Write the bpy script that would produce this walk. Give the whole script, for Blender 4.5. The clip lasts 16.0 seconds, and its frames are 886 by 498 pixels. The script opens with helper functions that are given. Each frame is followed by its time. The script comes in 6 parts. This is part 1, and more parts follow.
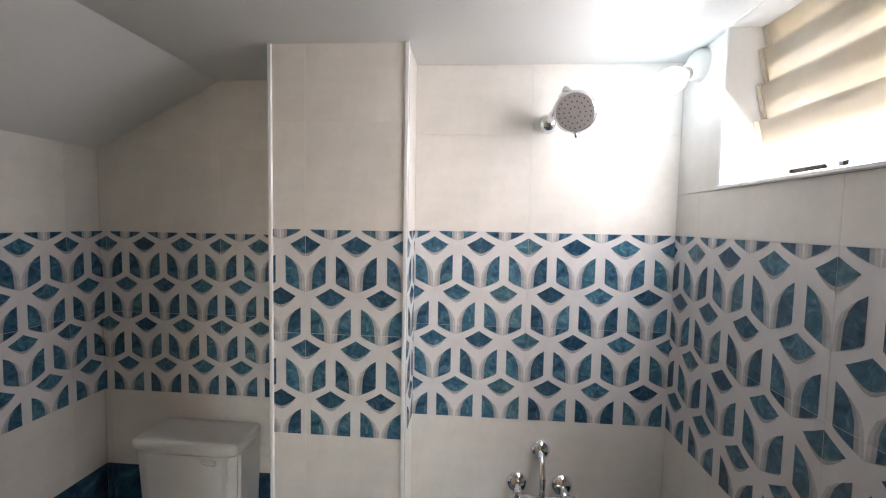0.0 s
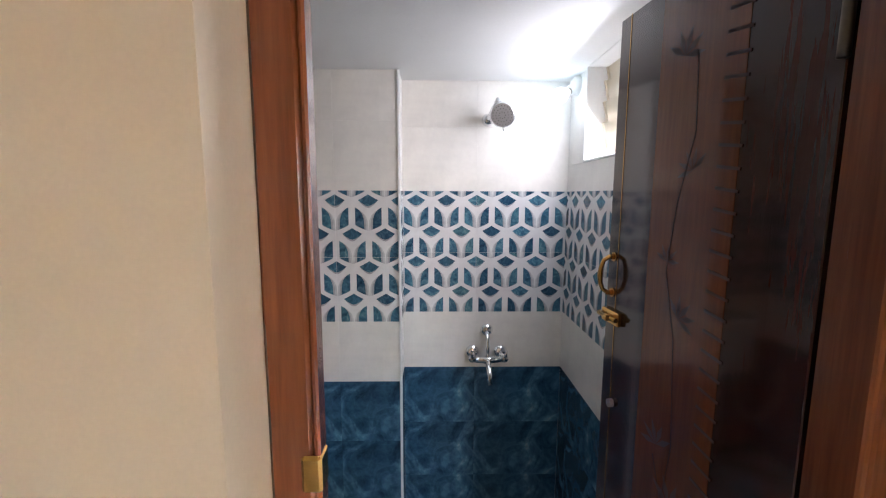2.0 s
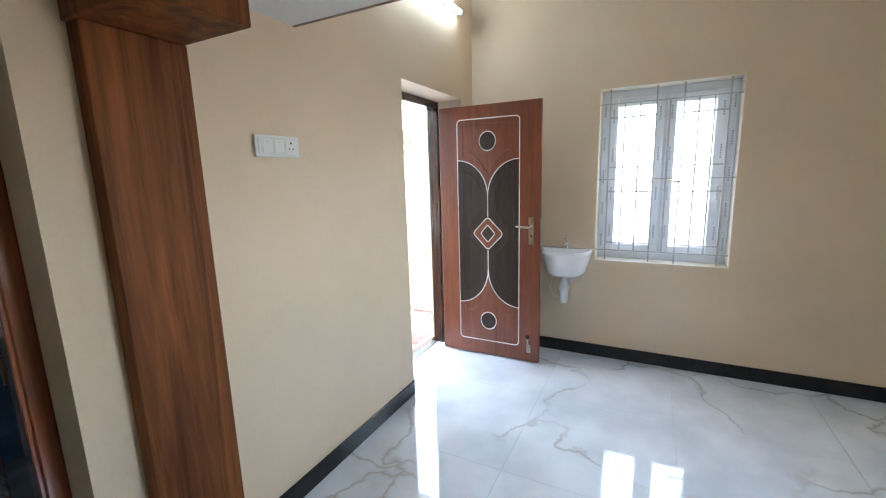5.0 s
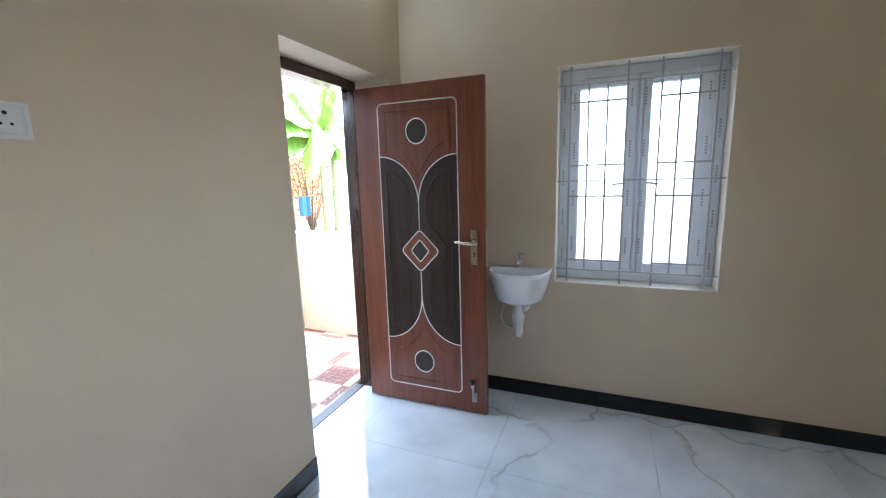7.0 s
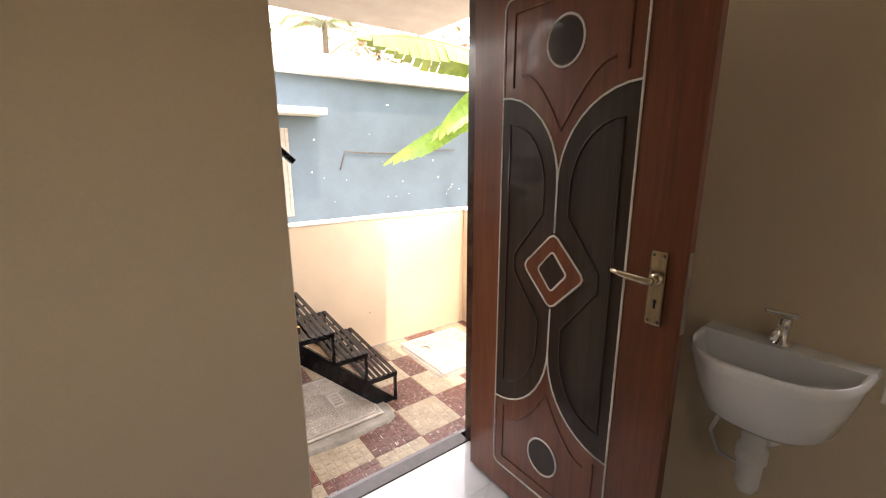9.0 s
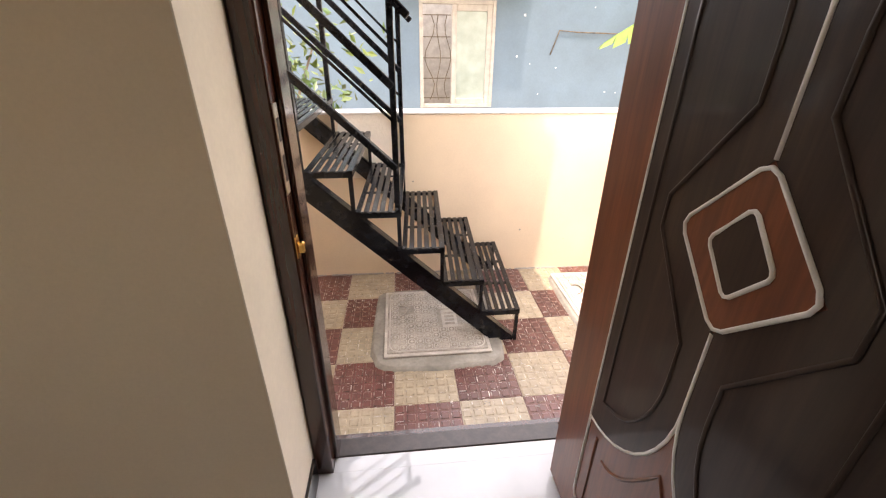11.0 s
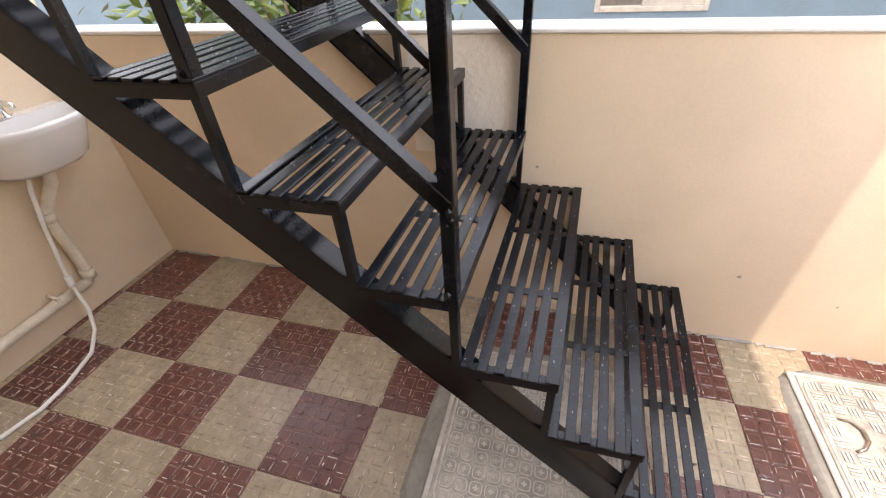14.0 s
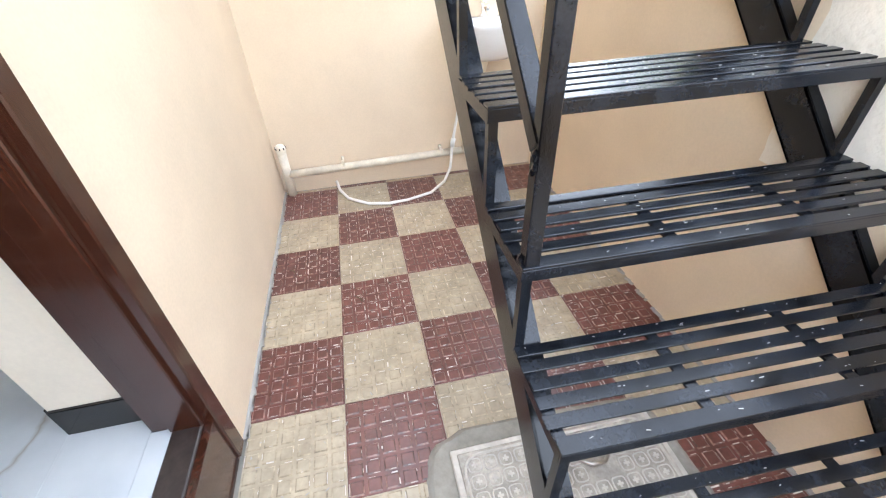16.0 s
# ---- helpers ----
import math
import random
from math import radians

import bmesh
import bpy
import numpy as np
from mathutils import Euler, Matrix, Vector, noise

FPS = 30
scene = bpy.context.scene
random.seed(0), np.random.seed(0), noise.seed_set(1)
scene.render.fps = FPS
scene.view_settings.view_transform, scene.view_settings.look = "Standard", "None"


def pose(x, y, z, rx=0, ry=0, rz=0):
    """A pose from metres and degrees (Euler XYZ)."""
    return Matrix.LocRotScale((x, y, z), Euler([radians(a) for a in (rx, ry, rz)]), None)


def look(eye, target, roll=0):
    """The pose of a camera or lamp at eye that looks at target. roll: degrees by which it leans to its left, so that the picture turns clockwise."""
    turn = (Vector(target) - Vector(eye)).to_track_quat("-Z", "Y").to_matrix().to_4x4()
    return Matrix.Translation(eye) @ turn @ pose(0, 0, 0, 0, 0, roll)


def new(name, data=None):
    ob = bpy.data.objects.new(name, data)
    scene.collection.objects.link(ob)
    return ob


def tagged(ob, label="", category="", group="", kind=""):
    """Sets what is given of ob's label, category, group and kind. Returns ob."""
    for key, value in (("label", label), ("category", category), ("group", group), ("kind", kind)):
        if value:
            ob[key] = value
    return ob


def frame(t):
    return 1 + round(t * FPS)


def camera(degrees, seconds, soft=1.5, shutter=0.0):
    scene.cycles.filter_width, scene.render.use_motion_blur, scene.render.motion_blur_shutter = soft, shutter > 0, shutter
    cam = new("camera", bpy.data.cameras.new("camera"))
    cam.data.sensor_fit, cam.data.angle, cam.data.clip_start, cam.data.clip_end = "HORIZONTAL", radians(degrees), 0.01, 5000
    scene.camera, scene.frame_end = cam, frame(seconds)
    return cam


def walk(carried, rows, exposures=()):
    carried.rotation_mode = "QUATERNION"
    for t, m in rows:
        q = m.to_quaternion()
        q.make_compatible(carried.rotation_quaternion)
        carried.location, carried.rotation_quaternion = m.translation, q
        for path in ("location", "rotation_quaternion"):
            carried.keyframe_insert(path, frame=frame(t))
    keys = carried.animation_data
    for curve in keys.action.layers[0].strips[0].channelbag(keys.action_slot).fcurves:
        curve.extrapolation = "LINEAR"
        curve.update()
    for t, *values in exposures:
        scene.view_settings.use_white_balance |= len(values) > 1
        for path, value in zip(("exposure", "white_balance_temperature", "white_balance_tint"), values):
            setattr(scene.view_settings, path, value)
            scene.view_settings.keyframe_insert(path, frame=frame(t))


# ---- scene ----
cam = camera(94.1, 16.0, soft=1.2)
PATH = [
    (0, (0.848, 0.24, 1.612), (0.697, 2.23, 1.484), 1.1),
    (0.5, (0.864, 0.139, 1.601), (0.752, 2.131, 1.464), 0.8),
    (1, (0.882, -0.053, 1.578), (0.789, 1.937, 1.41), 0.4),
    (1.5, (0.861, -0.242, 1.578), (0.815, 1.746, 1.368), 0.2),
    (2, (0.82, -0.459, 1.568), (0.853, 1.523, 1.308), 0.2),
    (2.5, (0.82, -0.716, 1.52), (0.961, 1.263, 1.268), 0.3),
    (3, (0.821, -0.948, 1.497), (1.184, 0.999, 1.216), 0.5),
    (3.5, (0.81, -1.123, 1.47), (1.492, 0.733, 1.177), 0.5),
    (4, (0.856, -1.292, 1.468), (1.96, 0.35, 1.175), -0.1),
    (4.5, (0.948, -1.433, 1.463), (2.442, -0.14, 1.157), -1.0),
    (5, (0.958, -1.549, 1.499), (2.709, -0.65, 1.144), -1.6),
    (5.2, (0.968, -1.555, 1.506), (2.776, -0.779, 1.148), -1.3),
    (7.3, (1.931, -1.419, 1.467), (3.758, -0.682, 1.122), -1.6),
    (7.5, (2.06, -1.402, 1.464), (3.852, -0.579, 1.131), -1.5),
    (8, (2.378, -1.401, 1.471), (4.029, -0.325, 1.125), -1.3),
    (8.5, (2.671, -1.358, 1.44), (4.116, -0.03, 1.059), -0.7),
    (9, (2.915, -1.244, 1.417), (4.072, 0.324, 0.966), -0.2),
    (9.5, (3.168, -1.174, 1.364), (3.928, 0.591, 0.809), 0.3),
    (10, (3.419, -1.088, 1.35), (3.872, 0.745, 0.692), -0.8),
    (10.2, (3.451, -1.065, 1.337), (3.814, 0.77, 0.628), 0.4),
    (12.3, (3.653, -0.192, 1.204), (3.673, 1.485, 0.113), -2.6),
    (12.5, (3.658, -0.084, 1.189), (3.654, 1.575, 0.072), -2.8),
    (13, (3.653, 0.155, 1.168), (3.589, 1.76, -0.024), -3.0),
    (13.5, (3.682, 0.312, 1.161), (3.458, 1.884, -0.054), -3.4),
    (14, (3.684, 0.423, 1.133), (3.204, 1.946, -0.071), -3.7),
    (14.5, (3.662, 0.583, 1.043), (2.836, 1.981, -0.124), -3.9),
    (15, (3.729, 0.691, 1.031), (2.477, 1.719, -0.143), -4.5),
    (15.5, (3.903, 0.756, 1.033), (2.417, 1.335, -0.174), -3.9),
    (16, (4.009, 0.742, 1.017), (2.447, 1.051, -0.194), -2.2),
]
EXPOSURES = [
    (0.0, 5.75, 6700, 20),
    (1.0, 6.05, 7000, 23),
    (1.5, 5.85, 7400, 25),
    (2.0, 5.75, 6200, 21),
    (2.5, 5.85, 5800, 19),
    (3.0, 5.7, 5800, 17),
    (3.5, 5.4, 5500, 13),
    (5.0, 4.9, 5700, 10),
    (7.3, 4.1, 5400, 10),
    (8.0, 3.85, 5400, 10),
    (9.0, 3.3, 8200, 23),
    (10.2, 3.4, 8200, 23),
    (12.3, 2.85, 7500, 24),
    (13.5, 2.65, 7500, 23),
    (14.5, 3.0, 6900, 18),
    (16.0, 3.75, 6300, 12),
]
walk(cam, [(t, look(eye, target, roll)) for t, eye, target, roll in PATH], EXPOSURES)

# ---- world, sun, lamps ----
RAYS = Vector((-0.05, 0.316, -1.0)).normalized()
world = bpy.data.worlds.new("sky")
scene.world = world
world.use_nodes = True
wn = world.node_tree.nodes
sky = wn.new("ShaderNodeTexSky")
sky.sky_type = "NISHITA"
sky.sun_disc = False
sky.dust_density = 0.0
sky.air_density = 1.6
sky.sun_elevation = math.asin(-RAYS.z)
sky.sun_rotation = math.atan2(-RAYS.x, -RAYS.y)
wn["Background"].inputs["Strength"].default_value = 0.15
haze = wn.new("ShaderNodeHueSaturation")
haze.inputs["Saturation"].default_value = 0.6
world.node_tree.links.new(sky.outputs[0], haze.inputs["Color"])
even = wn.new("ShaderNodeMix")
even.data_type = "RGBA"
even.inputs["Factor"].default_value = 0.5
even.inputs[7].default_value = (4.6, 5.0, 5.5, 1)
world.node_tree.links.new(haze.outputs[0], even.inputs[6])
world.node_tree.links.new(even.outputs[2], wn["Background"].inputs["Color"])

sun = new("sun", bpy.data.lights.new("sun", "SUN"))
sun.data.energy, sun.data.angle, sun.data.color = 0.6, radians(0.6), (1.0, 0.95, 0.87)
sun.matrix_world = look((0, 0, 20), Vector((0, 0, 20)) + RAYS)

bulb_lamp = new("bulb_lamp", bpy.data.lights.new("bulb_lamp", "POINT"))
bulb_lamp.data.energy, bulb_lamp.data.color = 0.009, (0.5, 0.82, 1.0)
bulb_lamp.data.shadow_soft_size = 0.035
bulb_lamp.matrix_world = pose(1.318, 1.372, 1.975)

# daylight in the openings of the bathroom louvres and the hall window
louvre_light = new("louvre_light", bpy.data.lights.new("louvre_light", "AREA"))
louvre_light.data.energy, louvre_light.data.color = 0.15, (0.95, 0.98, 1.0)
louvre_light.data.shape, louvre_light.data.size, louvre_light.data.size_y = "RECTANGLE", 0.5, 0.2
louvre_light.matrix_world = look((1.45, 1.028, 1.94), (-0.3, 1.0, 0.6))
window_light = new("window_light", bpy.data.lights.new("window_light", "AREA"))
window_light.data.energy, window_light.data.color = 0.35, (0.95, 0.98, 1.0)
window_light.data.shape, window_light.data.size, window_light.data.size_y = "RECTANGLE", 0.86, 1.26
window_light.matrix_world = look((4.68, -1.594, 1.443), (3.0, -1.594, 1.443))


# ---- materials ----
def base(name, rough=0.5, metal=0.0, coat=0.0):
    m = bpy.data.materials.new(name)
    m.use_nodes = True
    b = m.node_tree.nodes["Principled BSDF"]
    b.inputs["Roughness"].default_value = rough
    b.inputs["Metallic"].default_value = metal
    b.inputs["Coat Weight"].default_value = coat
    b.inputs["Coat Roughness"].default_value = 0.08
    return m, m.node_tree.nodes, m.node_tree.links, b


def noise_node(n, l, scale, detail=4.0, stretch=None, rough=0.55, distort=0.0):
    co = n.new("ShaderNodeTexCoord")
    vec = co.outputs["Object"]
    if stretch:
        mp = n.new("ShaderNodeMapping")
        mp.inputs["Scale"].default_value = stretch
        l.new(vec, mp.inputs["Vector"])
        vec = mp.outputs["Vector"]
    t = n.new("ShaderNodeTexNoise")
    t.inputs["Scale"].default_value = scale
    t.inputs["Detail"].default_value = detail
    t.inputs["Roughness"].default_value = rough
    t.inputs["Distortion"].default_value = distort
    l.new(vec, t.inputs["Vector"])
    return t


def ramp(n, l, fac, stops):
    r = n.new("ShaderNodeValToRGB")
    e = r.color_ramp.elements
    while len(e) < len(stops):
        e.new(0.5)
    for k, (pos, col) in enumerate(stops):
        e[k].position = pos
        e[k].color = (*col, 1) if len(col) == 3 else col
    l.new(fac, r.inputs["Fac"])
    return r


def bump(n, l, b, height, strength, dist=0.002):
    k = n.new("ShaderNodeBump")
    k.inputs["Strength"].default_value = strength
    k.inputs["Distance"].default_value = dist
    l.new(height, k.inputs["Height"])
    l.new(k.outputs["Normal"], b.inputs["Normal"])


def blend(n, l, a, b_, fac, mode="MIX"):
    x = n.new("ShaderNodeMix")
    x.data_type, x.blend_type = "RGBA", mode
    if isinstance(fac, float):
        x.inputs["Factor"].default_value = fac
    else:
        l.new(fac, x.inputs["Factor"])
    for sock, v in ((6, a), (7, b_)):
        if isinstance(v, tuple):
            x.inputs[sock].default_value = (*v, 1)
        else:
            l.new(v, x.inputs[sock])
    return x.outputs[2]


def plain(name, col, rough=0.5, metal=0.0, var=0.08, scale=6.0, fine=90.0, relief=0.15, coat=0.0, dist=0.001, stretch=None):
    """A surface with slow and fine variation of its colour and a fine relief."""
    m, n, l, b = base(name, rough, metal, coat)
    big = noise_node(n, l, scale, 4, stretch)
    small = noise_node(n, l, fine, 3, stretch)
    lo = tuple(max(0.0, c * (1 - 1.6 * var)) for c in col)
    hi = tuple(min(1.0, c * (1 + 1.2 * var)) for c in col)
    r = ramp(n, l, big.outputs["Fac"], ((0.3, lo), (0.7, hi)))
    r2 = ramp(n, l, small.outputs["Fac"], ((0.3, (1 - var,) * 3), (0.7, (1.0, 1.0, 1.0))))
    l.new(blend(n, l, r.outputs[0], r2.outputs[0], 1.0, "MULTIPLY"), b.inputs["Base Color"])
    rr = n.new("ShaderNodeMapRange")
    rr.inputs["To Min"].default_value, rr.inputs["To Max"].default_value = rough * 0.85, min(1.0, rough * 1.18)
    l.new(big.outputs["Fac"], rr.inputs["Value"])
    l.new(rr.outputs[0], b.inputs["Roughness"])
    if relief:
        bump(n, l, b, small.outputs["Fac"], relief, dist)
    return m


def wood(name, dark, light, rough=0.35, axis=2, scale=9.0, coat=0.3):
    m, n, l, b = base(name, rough, 0, coat)
    st = [1.0, 1.0, 1.0]
    st[axis] = 0.06
    g = noise_node(n, l, scale * 3, 6, tuple(st), 0.6, 0.6)
    f = noise_node(n, l, scale * 14, 3, tuple(st), 0.6)
    big = noise_node(n, l, 2.0, 2, tuple(st))
    r = ramp(n, l, g.outputs["Fac"], ((0.28, dark), (0.5, tuple((a + c) / 2 for a, c in zip(dark, light))), (0.72, light)))
    r2 = ramp(n, l, f.outputs["Fac"], ((0.35, (0.78,) * 3), (0.65, (1.0,) * 3)))
    r3 = ramp(n, l, big.outputs["Fac"], ((0.3, (0.86,) * 3), (0.7, (1.05,) * 3)))
    c = blend(n, l, r.outputs[0], r2.outputs[0], 1.0, "MULTIPLY")
    l.new(blend(n, l, c, r3.outputs[0], 1.0, "MULTIPLY"), b.inputs["Base Color"])
    bump(n, l, b, f.outputs["Fac"], 0.12, 0.0006)
    return m


def per_piece(m, amount=0.1):
    """Vary a material's base colour a little from piece to piece."""
    n, l = m.node_tree.nodes, m.node_tree.links
    b = n["Principled BSDF"]
    src = b.inputs["Base Color"].links[0].from_socket
    info = n.new("ShaderNodeObjectInfo")
    r = ramp(n, l, info.outputs["Random"], ((0.0, (1 - amount,) * 3), (1.0, (1 + amount * 0.4,) * 3)))
    l.new(blend(n, l, src, r.outputs[0], 1.0, "MULTIPLY"), b.inputs["Base Color"])
    return m


def marble_floor():
    m, n, l, b = base("polished_marble_tile", 0.03, 0, 0.4)
    co = n.new("ShaderNodeNewGeometry")
    warp = n.new("ShaderNodeTexNoise")
    warp.inputs["Scale"].default_value, warp.inputs["Detail"].default_value = 1.6, 5
    l.new(co.outputs["Position"], warp.inputs["Vector"])
    mix = blend(n, l, co.outputs["Position"], warp.outputs["Color"], 0.45)
    v = n.new("ShaderNodeTexVoronoi")
    v.feature = "DISTANCE_TO_EDGE"
    v.inputs["Scale"].default_value = 1.9
    l.new(mix, v.inputs["Vector"])
    mask = n.new("ShaderNodeTexNoise")
    mask.inputs["Scale"].default_value = 1.3
    l.new(co.outputs["Position"], mask.inputs["Vector"])
    vein = ramp(n, l, v.outputs["Distance"], ((0.0, (0.8,) * 3), (0.006, (0.4,) * 3), (0.02, (0.0,) * 3)))
    where = ramp(n, l, mask.outputs["Fac"], ((0.43, (0.0,) * 3), (0.56, (1.0,) * 3)))
    fac = blend(n, l, vein.outputs[0], where.outputs[0], 1.0, "MULTIPLY")
    cloud = n.new("ShaderNodeTexNoise")
    cloud.inputs["Scale"].default_value, cloud.inputs["Detail"].default_value = 3.0, 6
    l.new(co.outputs["Position"], cloud.inputs["Vector"])
    ground = ramp(n, l, cloud.outputs["Fac"], ((0.35, (0.56, 0.59, 0.61)), (0.65, (0.7, 0.72, 0.73))))
    l.new(blend(n, l, ground.outputs[0], (0.36, 0.31, 0.26), fac), b.inputs["Base Color"])
    return m


def blue_marble():
    m, n, l, b = base("blue_marble_tile", 0.16)
    a = noise_node(n, l, 5.5, 6, None, 0.62, 1.6)
    c = noise_node(n, l, 22, 4, None, 0.6, 0.8)
    r = ramp(n, l, a.outputs["Fac"], ((0.3, (0.012, 0.042, 0.085)), (0.48, (0.036, 0.115, 0.2)), (0.62, (0.09, 0.23, 0.34)), (0.78, (0.28, 0.42, 0.5))))
    r2 = ramp(n, l, c.outputs["Fac"], ((0.35, (0.6, 0.62, 0.66)), (0.66, (1.1, 1.05, 1.0))))
    l.new(blend(n, l, r.outputs[0], r2.outputs[0], 1.0, "MULTIPLY"), b.inputs["Base Color"])
    return per_piece(m, 0.14)


def petal_glaze():
    m, n, l, b = base("blue_petal_glaze", 0.2)
    a = noise_node(n, l, 38, 4, None, 0.6, 1.2)
    g = n.new("ShaderNodeNewGeometry")
    r = ramp(n, l, a.outputs["Fac"], ((0.3, (0.016, 0.06, 0.11)), (0.55, (0.05, 0.15, 0.22)), (0.75, (0.16, 0.28, 0.33))))
    isl = ramp(n, l, g.outputs["Random Per Island"], ((0.0, (0.5, 0.52, 0.6)), (0.6, (1.0, 1.0, 1.0)), (0.88, (1.15, 1.15, 1.1)), (1.0, (1.35, 1.05, 0.8))))
    l.new(blend(n, l, r.outputs[0], isl.outputs[0], 1.0, "MULTIPLY"), b.inputs["Base Color"])
    return m


def glass(name, rough=0.0, tint=(0.95, 0.98, 0.98)):
    m, n, l, b = base(name, rough)
    b.inputs["Base Color"].default_value = (*tint, 1)
    b.inputs["Transmission Weight"].default_value = 1.0
    b.inputs["IOR"].default_value = 1.45
    return m


def frosted(name, col):
    """Frosted glass that lets the light behind it through evenly."""
    m, n, l, b = base(name, 0.35)
    tr = n.new("ShaderNodeBsdfTranslucent")
    t = noise_node(n, l, 14, 4)
    r = ramp(n, l, t.outputs["Fac"], ((0.3, tuple(c * 0.85 for c in col)), (0.7, col)))
    l.new(r.outputs[0], tr.inputs["Color"])
    b.inputs["Base Color"].default_value = (*col, 1)
    mix = n.new("ShaderNodeMixShader")
    mix.inputs[0].default_value = 0.35
    l.new(tr.outputs[0], mix.inputs[1])
    l.new(b.outputs[0], mix.inputs[2])
    l.new(mix.outputs[0], n["Material Output"].inputs["Surface"])
    return m


def glow(name, col, strength):
    m, n, l, b = base(name, 0.4)
    b.inputs["Base Color"].default_value = (0.9, 0.9, 0.9, 1)
    b.inputs["Emission Color"].default_value = (*col, 1)
    b.inputs["Emission Strength"].default_value = strength
    return m


def leaf_mat(name, a, c, rough=0.4):
    m, n, l, b = base(name, rough)
    g = n.new("ShaderNodeNewGeometry")
    t = noise_node(n, l, 9, 3)
    r = ramp(n, l, g.outputs["Random Per Island"], ((0.0, a), (1.0, c)))
    r2 = ramp(n, l, t.outputs["Fac"], ((0.3, (0.7,) * 3), (0.7, (1.1,) * 3)))
    l.new(blend(n, l, r.outputs[0], r2.outputs[0], 1.0, "MULTIPLY"), b.inputs["Base Color"])
    b.inputs["Subsurface Weight"].default_value = 0.0
    b.inputs["Transmission Weight"].default_value = 0.15
    return m


CREAM = plain("cream_wall_paint", (0.72, 0.585, 0.41), 0.55, var=0.035, scale=1.4, fine=160, relief=0.1)
YARD_PAINT = plain("peach_exterior_paint", (0.74, 0.6, 0.44), 0.75, var=0.06, scale=1.7, fine=120, relief=0.3)
PLASTER = plain("bare_rough_plaster", (0.8, 0.74, 0.65), 0.9, var=0.04, scale=5, fine=60, relief=0.9, dist=0.004)
CEIL_WHITE = plain("white_ceiling_paint", (0.78, 0.78, 0.76), 0.7, var=0.03, scale=2, fine=120, relief=0.1)
REVEAL = plain("pale_reveal_paint", (0.78, 0.7, 0.58), 0.6, var=0.05, scale=5, relief=0.15)
TILE_WHITE = per_piece(plain("ivory_wall_tile", (0.74, 0.71, 0.66), 0.3, var=0.05, scale=7, fine=40, relief=0.02), 0.04)
BAND_WHITE = plain("white_band_tile", (0.68, 0.665, 0.66), 0.3, var=0.05, scale=14, fine=60, relief=0.03)
GROUT = plain("grey_grout", (0.55, 0.53, 0.5), 0.85, var=0.1)
BLUE_TILE = blue_marble()
PETAL = petal_glaze()
PRINT_PALE = plain("pale_printed_contour", (0.56, 0.555, 0.56), 0.2, var=0.12, scale=30)
PRINT_GREY = plain("grey_printed_contour", (0.41, 0.41, 0.42), 0.2, var=0.12, scale=30)
BATH_FLOOR = plain("blue_grey_floor_tile", (0.25, 0.37, 0.42), 0.3, var=0.45, scale=9, fine=55, relief=0.15)
MARBLE = marble_floor()
BLACK_STONE = plain("black_granite", (0.012, 0.012, 0.013), 0.12, var=0.3, scale=30, fine=200, relief=0.0)
MAROON = per_piece(plain("maroon_cement_tile", (0.16, 0.058, 0.046), 0.3, var=0.22, scale=11, fine=70, relief=0.3), 0.2)
BEIGE = per_piece(plain("beige_cement_tile", (0.43, 0.355, 0.25), 0.31, var=0.16, scale=9, fine=60, relief=0.3), 0.14)
MAROON_WORN = plain("worn_maroon_edges", (0.3, 0.17, 0.135), 0.3, var=0.5, scale=30, fine=140, relief=0.3)
BEIGE_WORN = plain("worn_beige_edges", (0.46, 0.37, 0.25), 0.35, var=0.3, scale=30, fine=140, relief=0.3)
CEMENT = plain("grey_cement", (0.3, 0.28, 0.24), 0.85, var=0.2, scale=8, fine=50, relief=0.6, dist=0.003)
# darker than the raised lid pattern, so that its low relief stands out
LID_DARK = plain("darker_lid_tone", (0.46, 0.42, 0.36), 0.75, var=0.25, scale=14, fine=80, relief=0.3)
LID = plain("whitewashed_lid", (0.6, 0.56, 0.5), 0.6, var=0.14, scale=12, fine=80, relief=0.3)
BLACK_PAINT = plain("glossy_black_paint", (0.0085, 0.0105, 0.0145), 0.2, var=0.5, scale=16, fine=200, relief=0.14)
# one pale colour for cement residue and for glints painted on tile edges
RESIDUE_GLINT = plain("pale_residue_and_glints", (0.74, 0.68, 0.62), 0.5, var=0.2, scale=40)
SPLASH = plain("dried_paint_specks", (0.36, 0.345, 0.32), 0.8)
DOOR_RED = wood("reddish_door_wood", (0.135, 0.033, 0.012), (0.25, 0.068, 0.024), 0.4, 2)
DOOR_DARK = wood("dark_brown_panel", (0.027, 0.014, 0.0095), (0.052, 0.028, 0.019), 0.5, 2)
GROOVE = plain("dark_groove", (0.012, 0.007, 0.006), 0.5)
BEAD = plain("white_bead_paint", (0.8, 0.77, 0.72), 0.4, var=0.06)
FRAME_DARK = wood("dark_frame_paint", (0.03, 0.009, 0.005), (0.07, 0.022, 0.012), 0.2, 2, coat=0.5)
for node in FRAME_DARK.node_tree.nodes:
    if node.type == "BUMP":
        node.inputs["Strength"].default_value, node.inputs["Distance"].default_value = 0.4, 0.0012
THRESHOLD = plain("worn_dark_threshold", (0.05, 0.036, 0.031), 0.34, var=0.3, scale=20, relief=0.2)
FRAME_RED = wood("red_brown_frame_paint", (0.17, 0.042, 0.012), (0.27, 0.075, 0.022), 0.25, 2, coat=0.5)
WALNUT = wood("walnut_cladding", (0.06, 0.016, 0.004), (0.32, 0.11, 0.028), 0.55, 2, 5.0, 0.0)
BATH_DOOR = wood("glossy_dark_bath_door", (0.034, 0.01, 0.006), (0.075, 0.021, 0.012), 0.09, 2, coat=0.45)
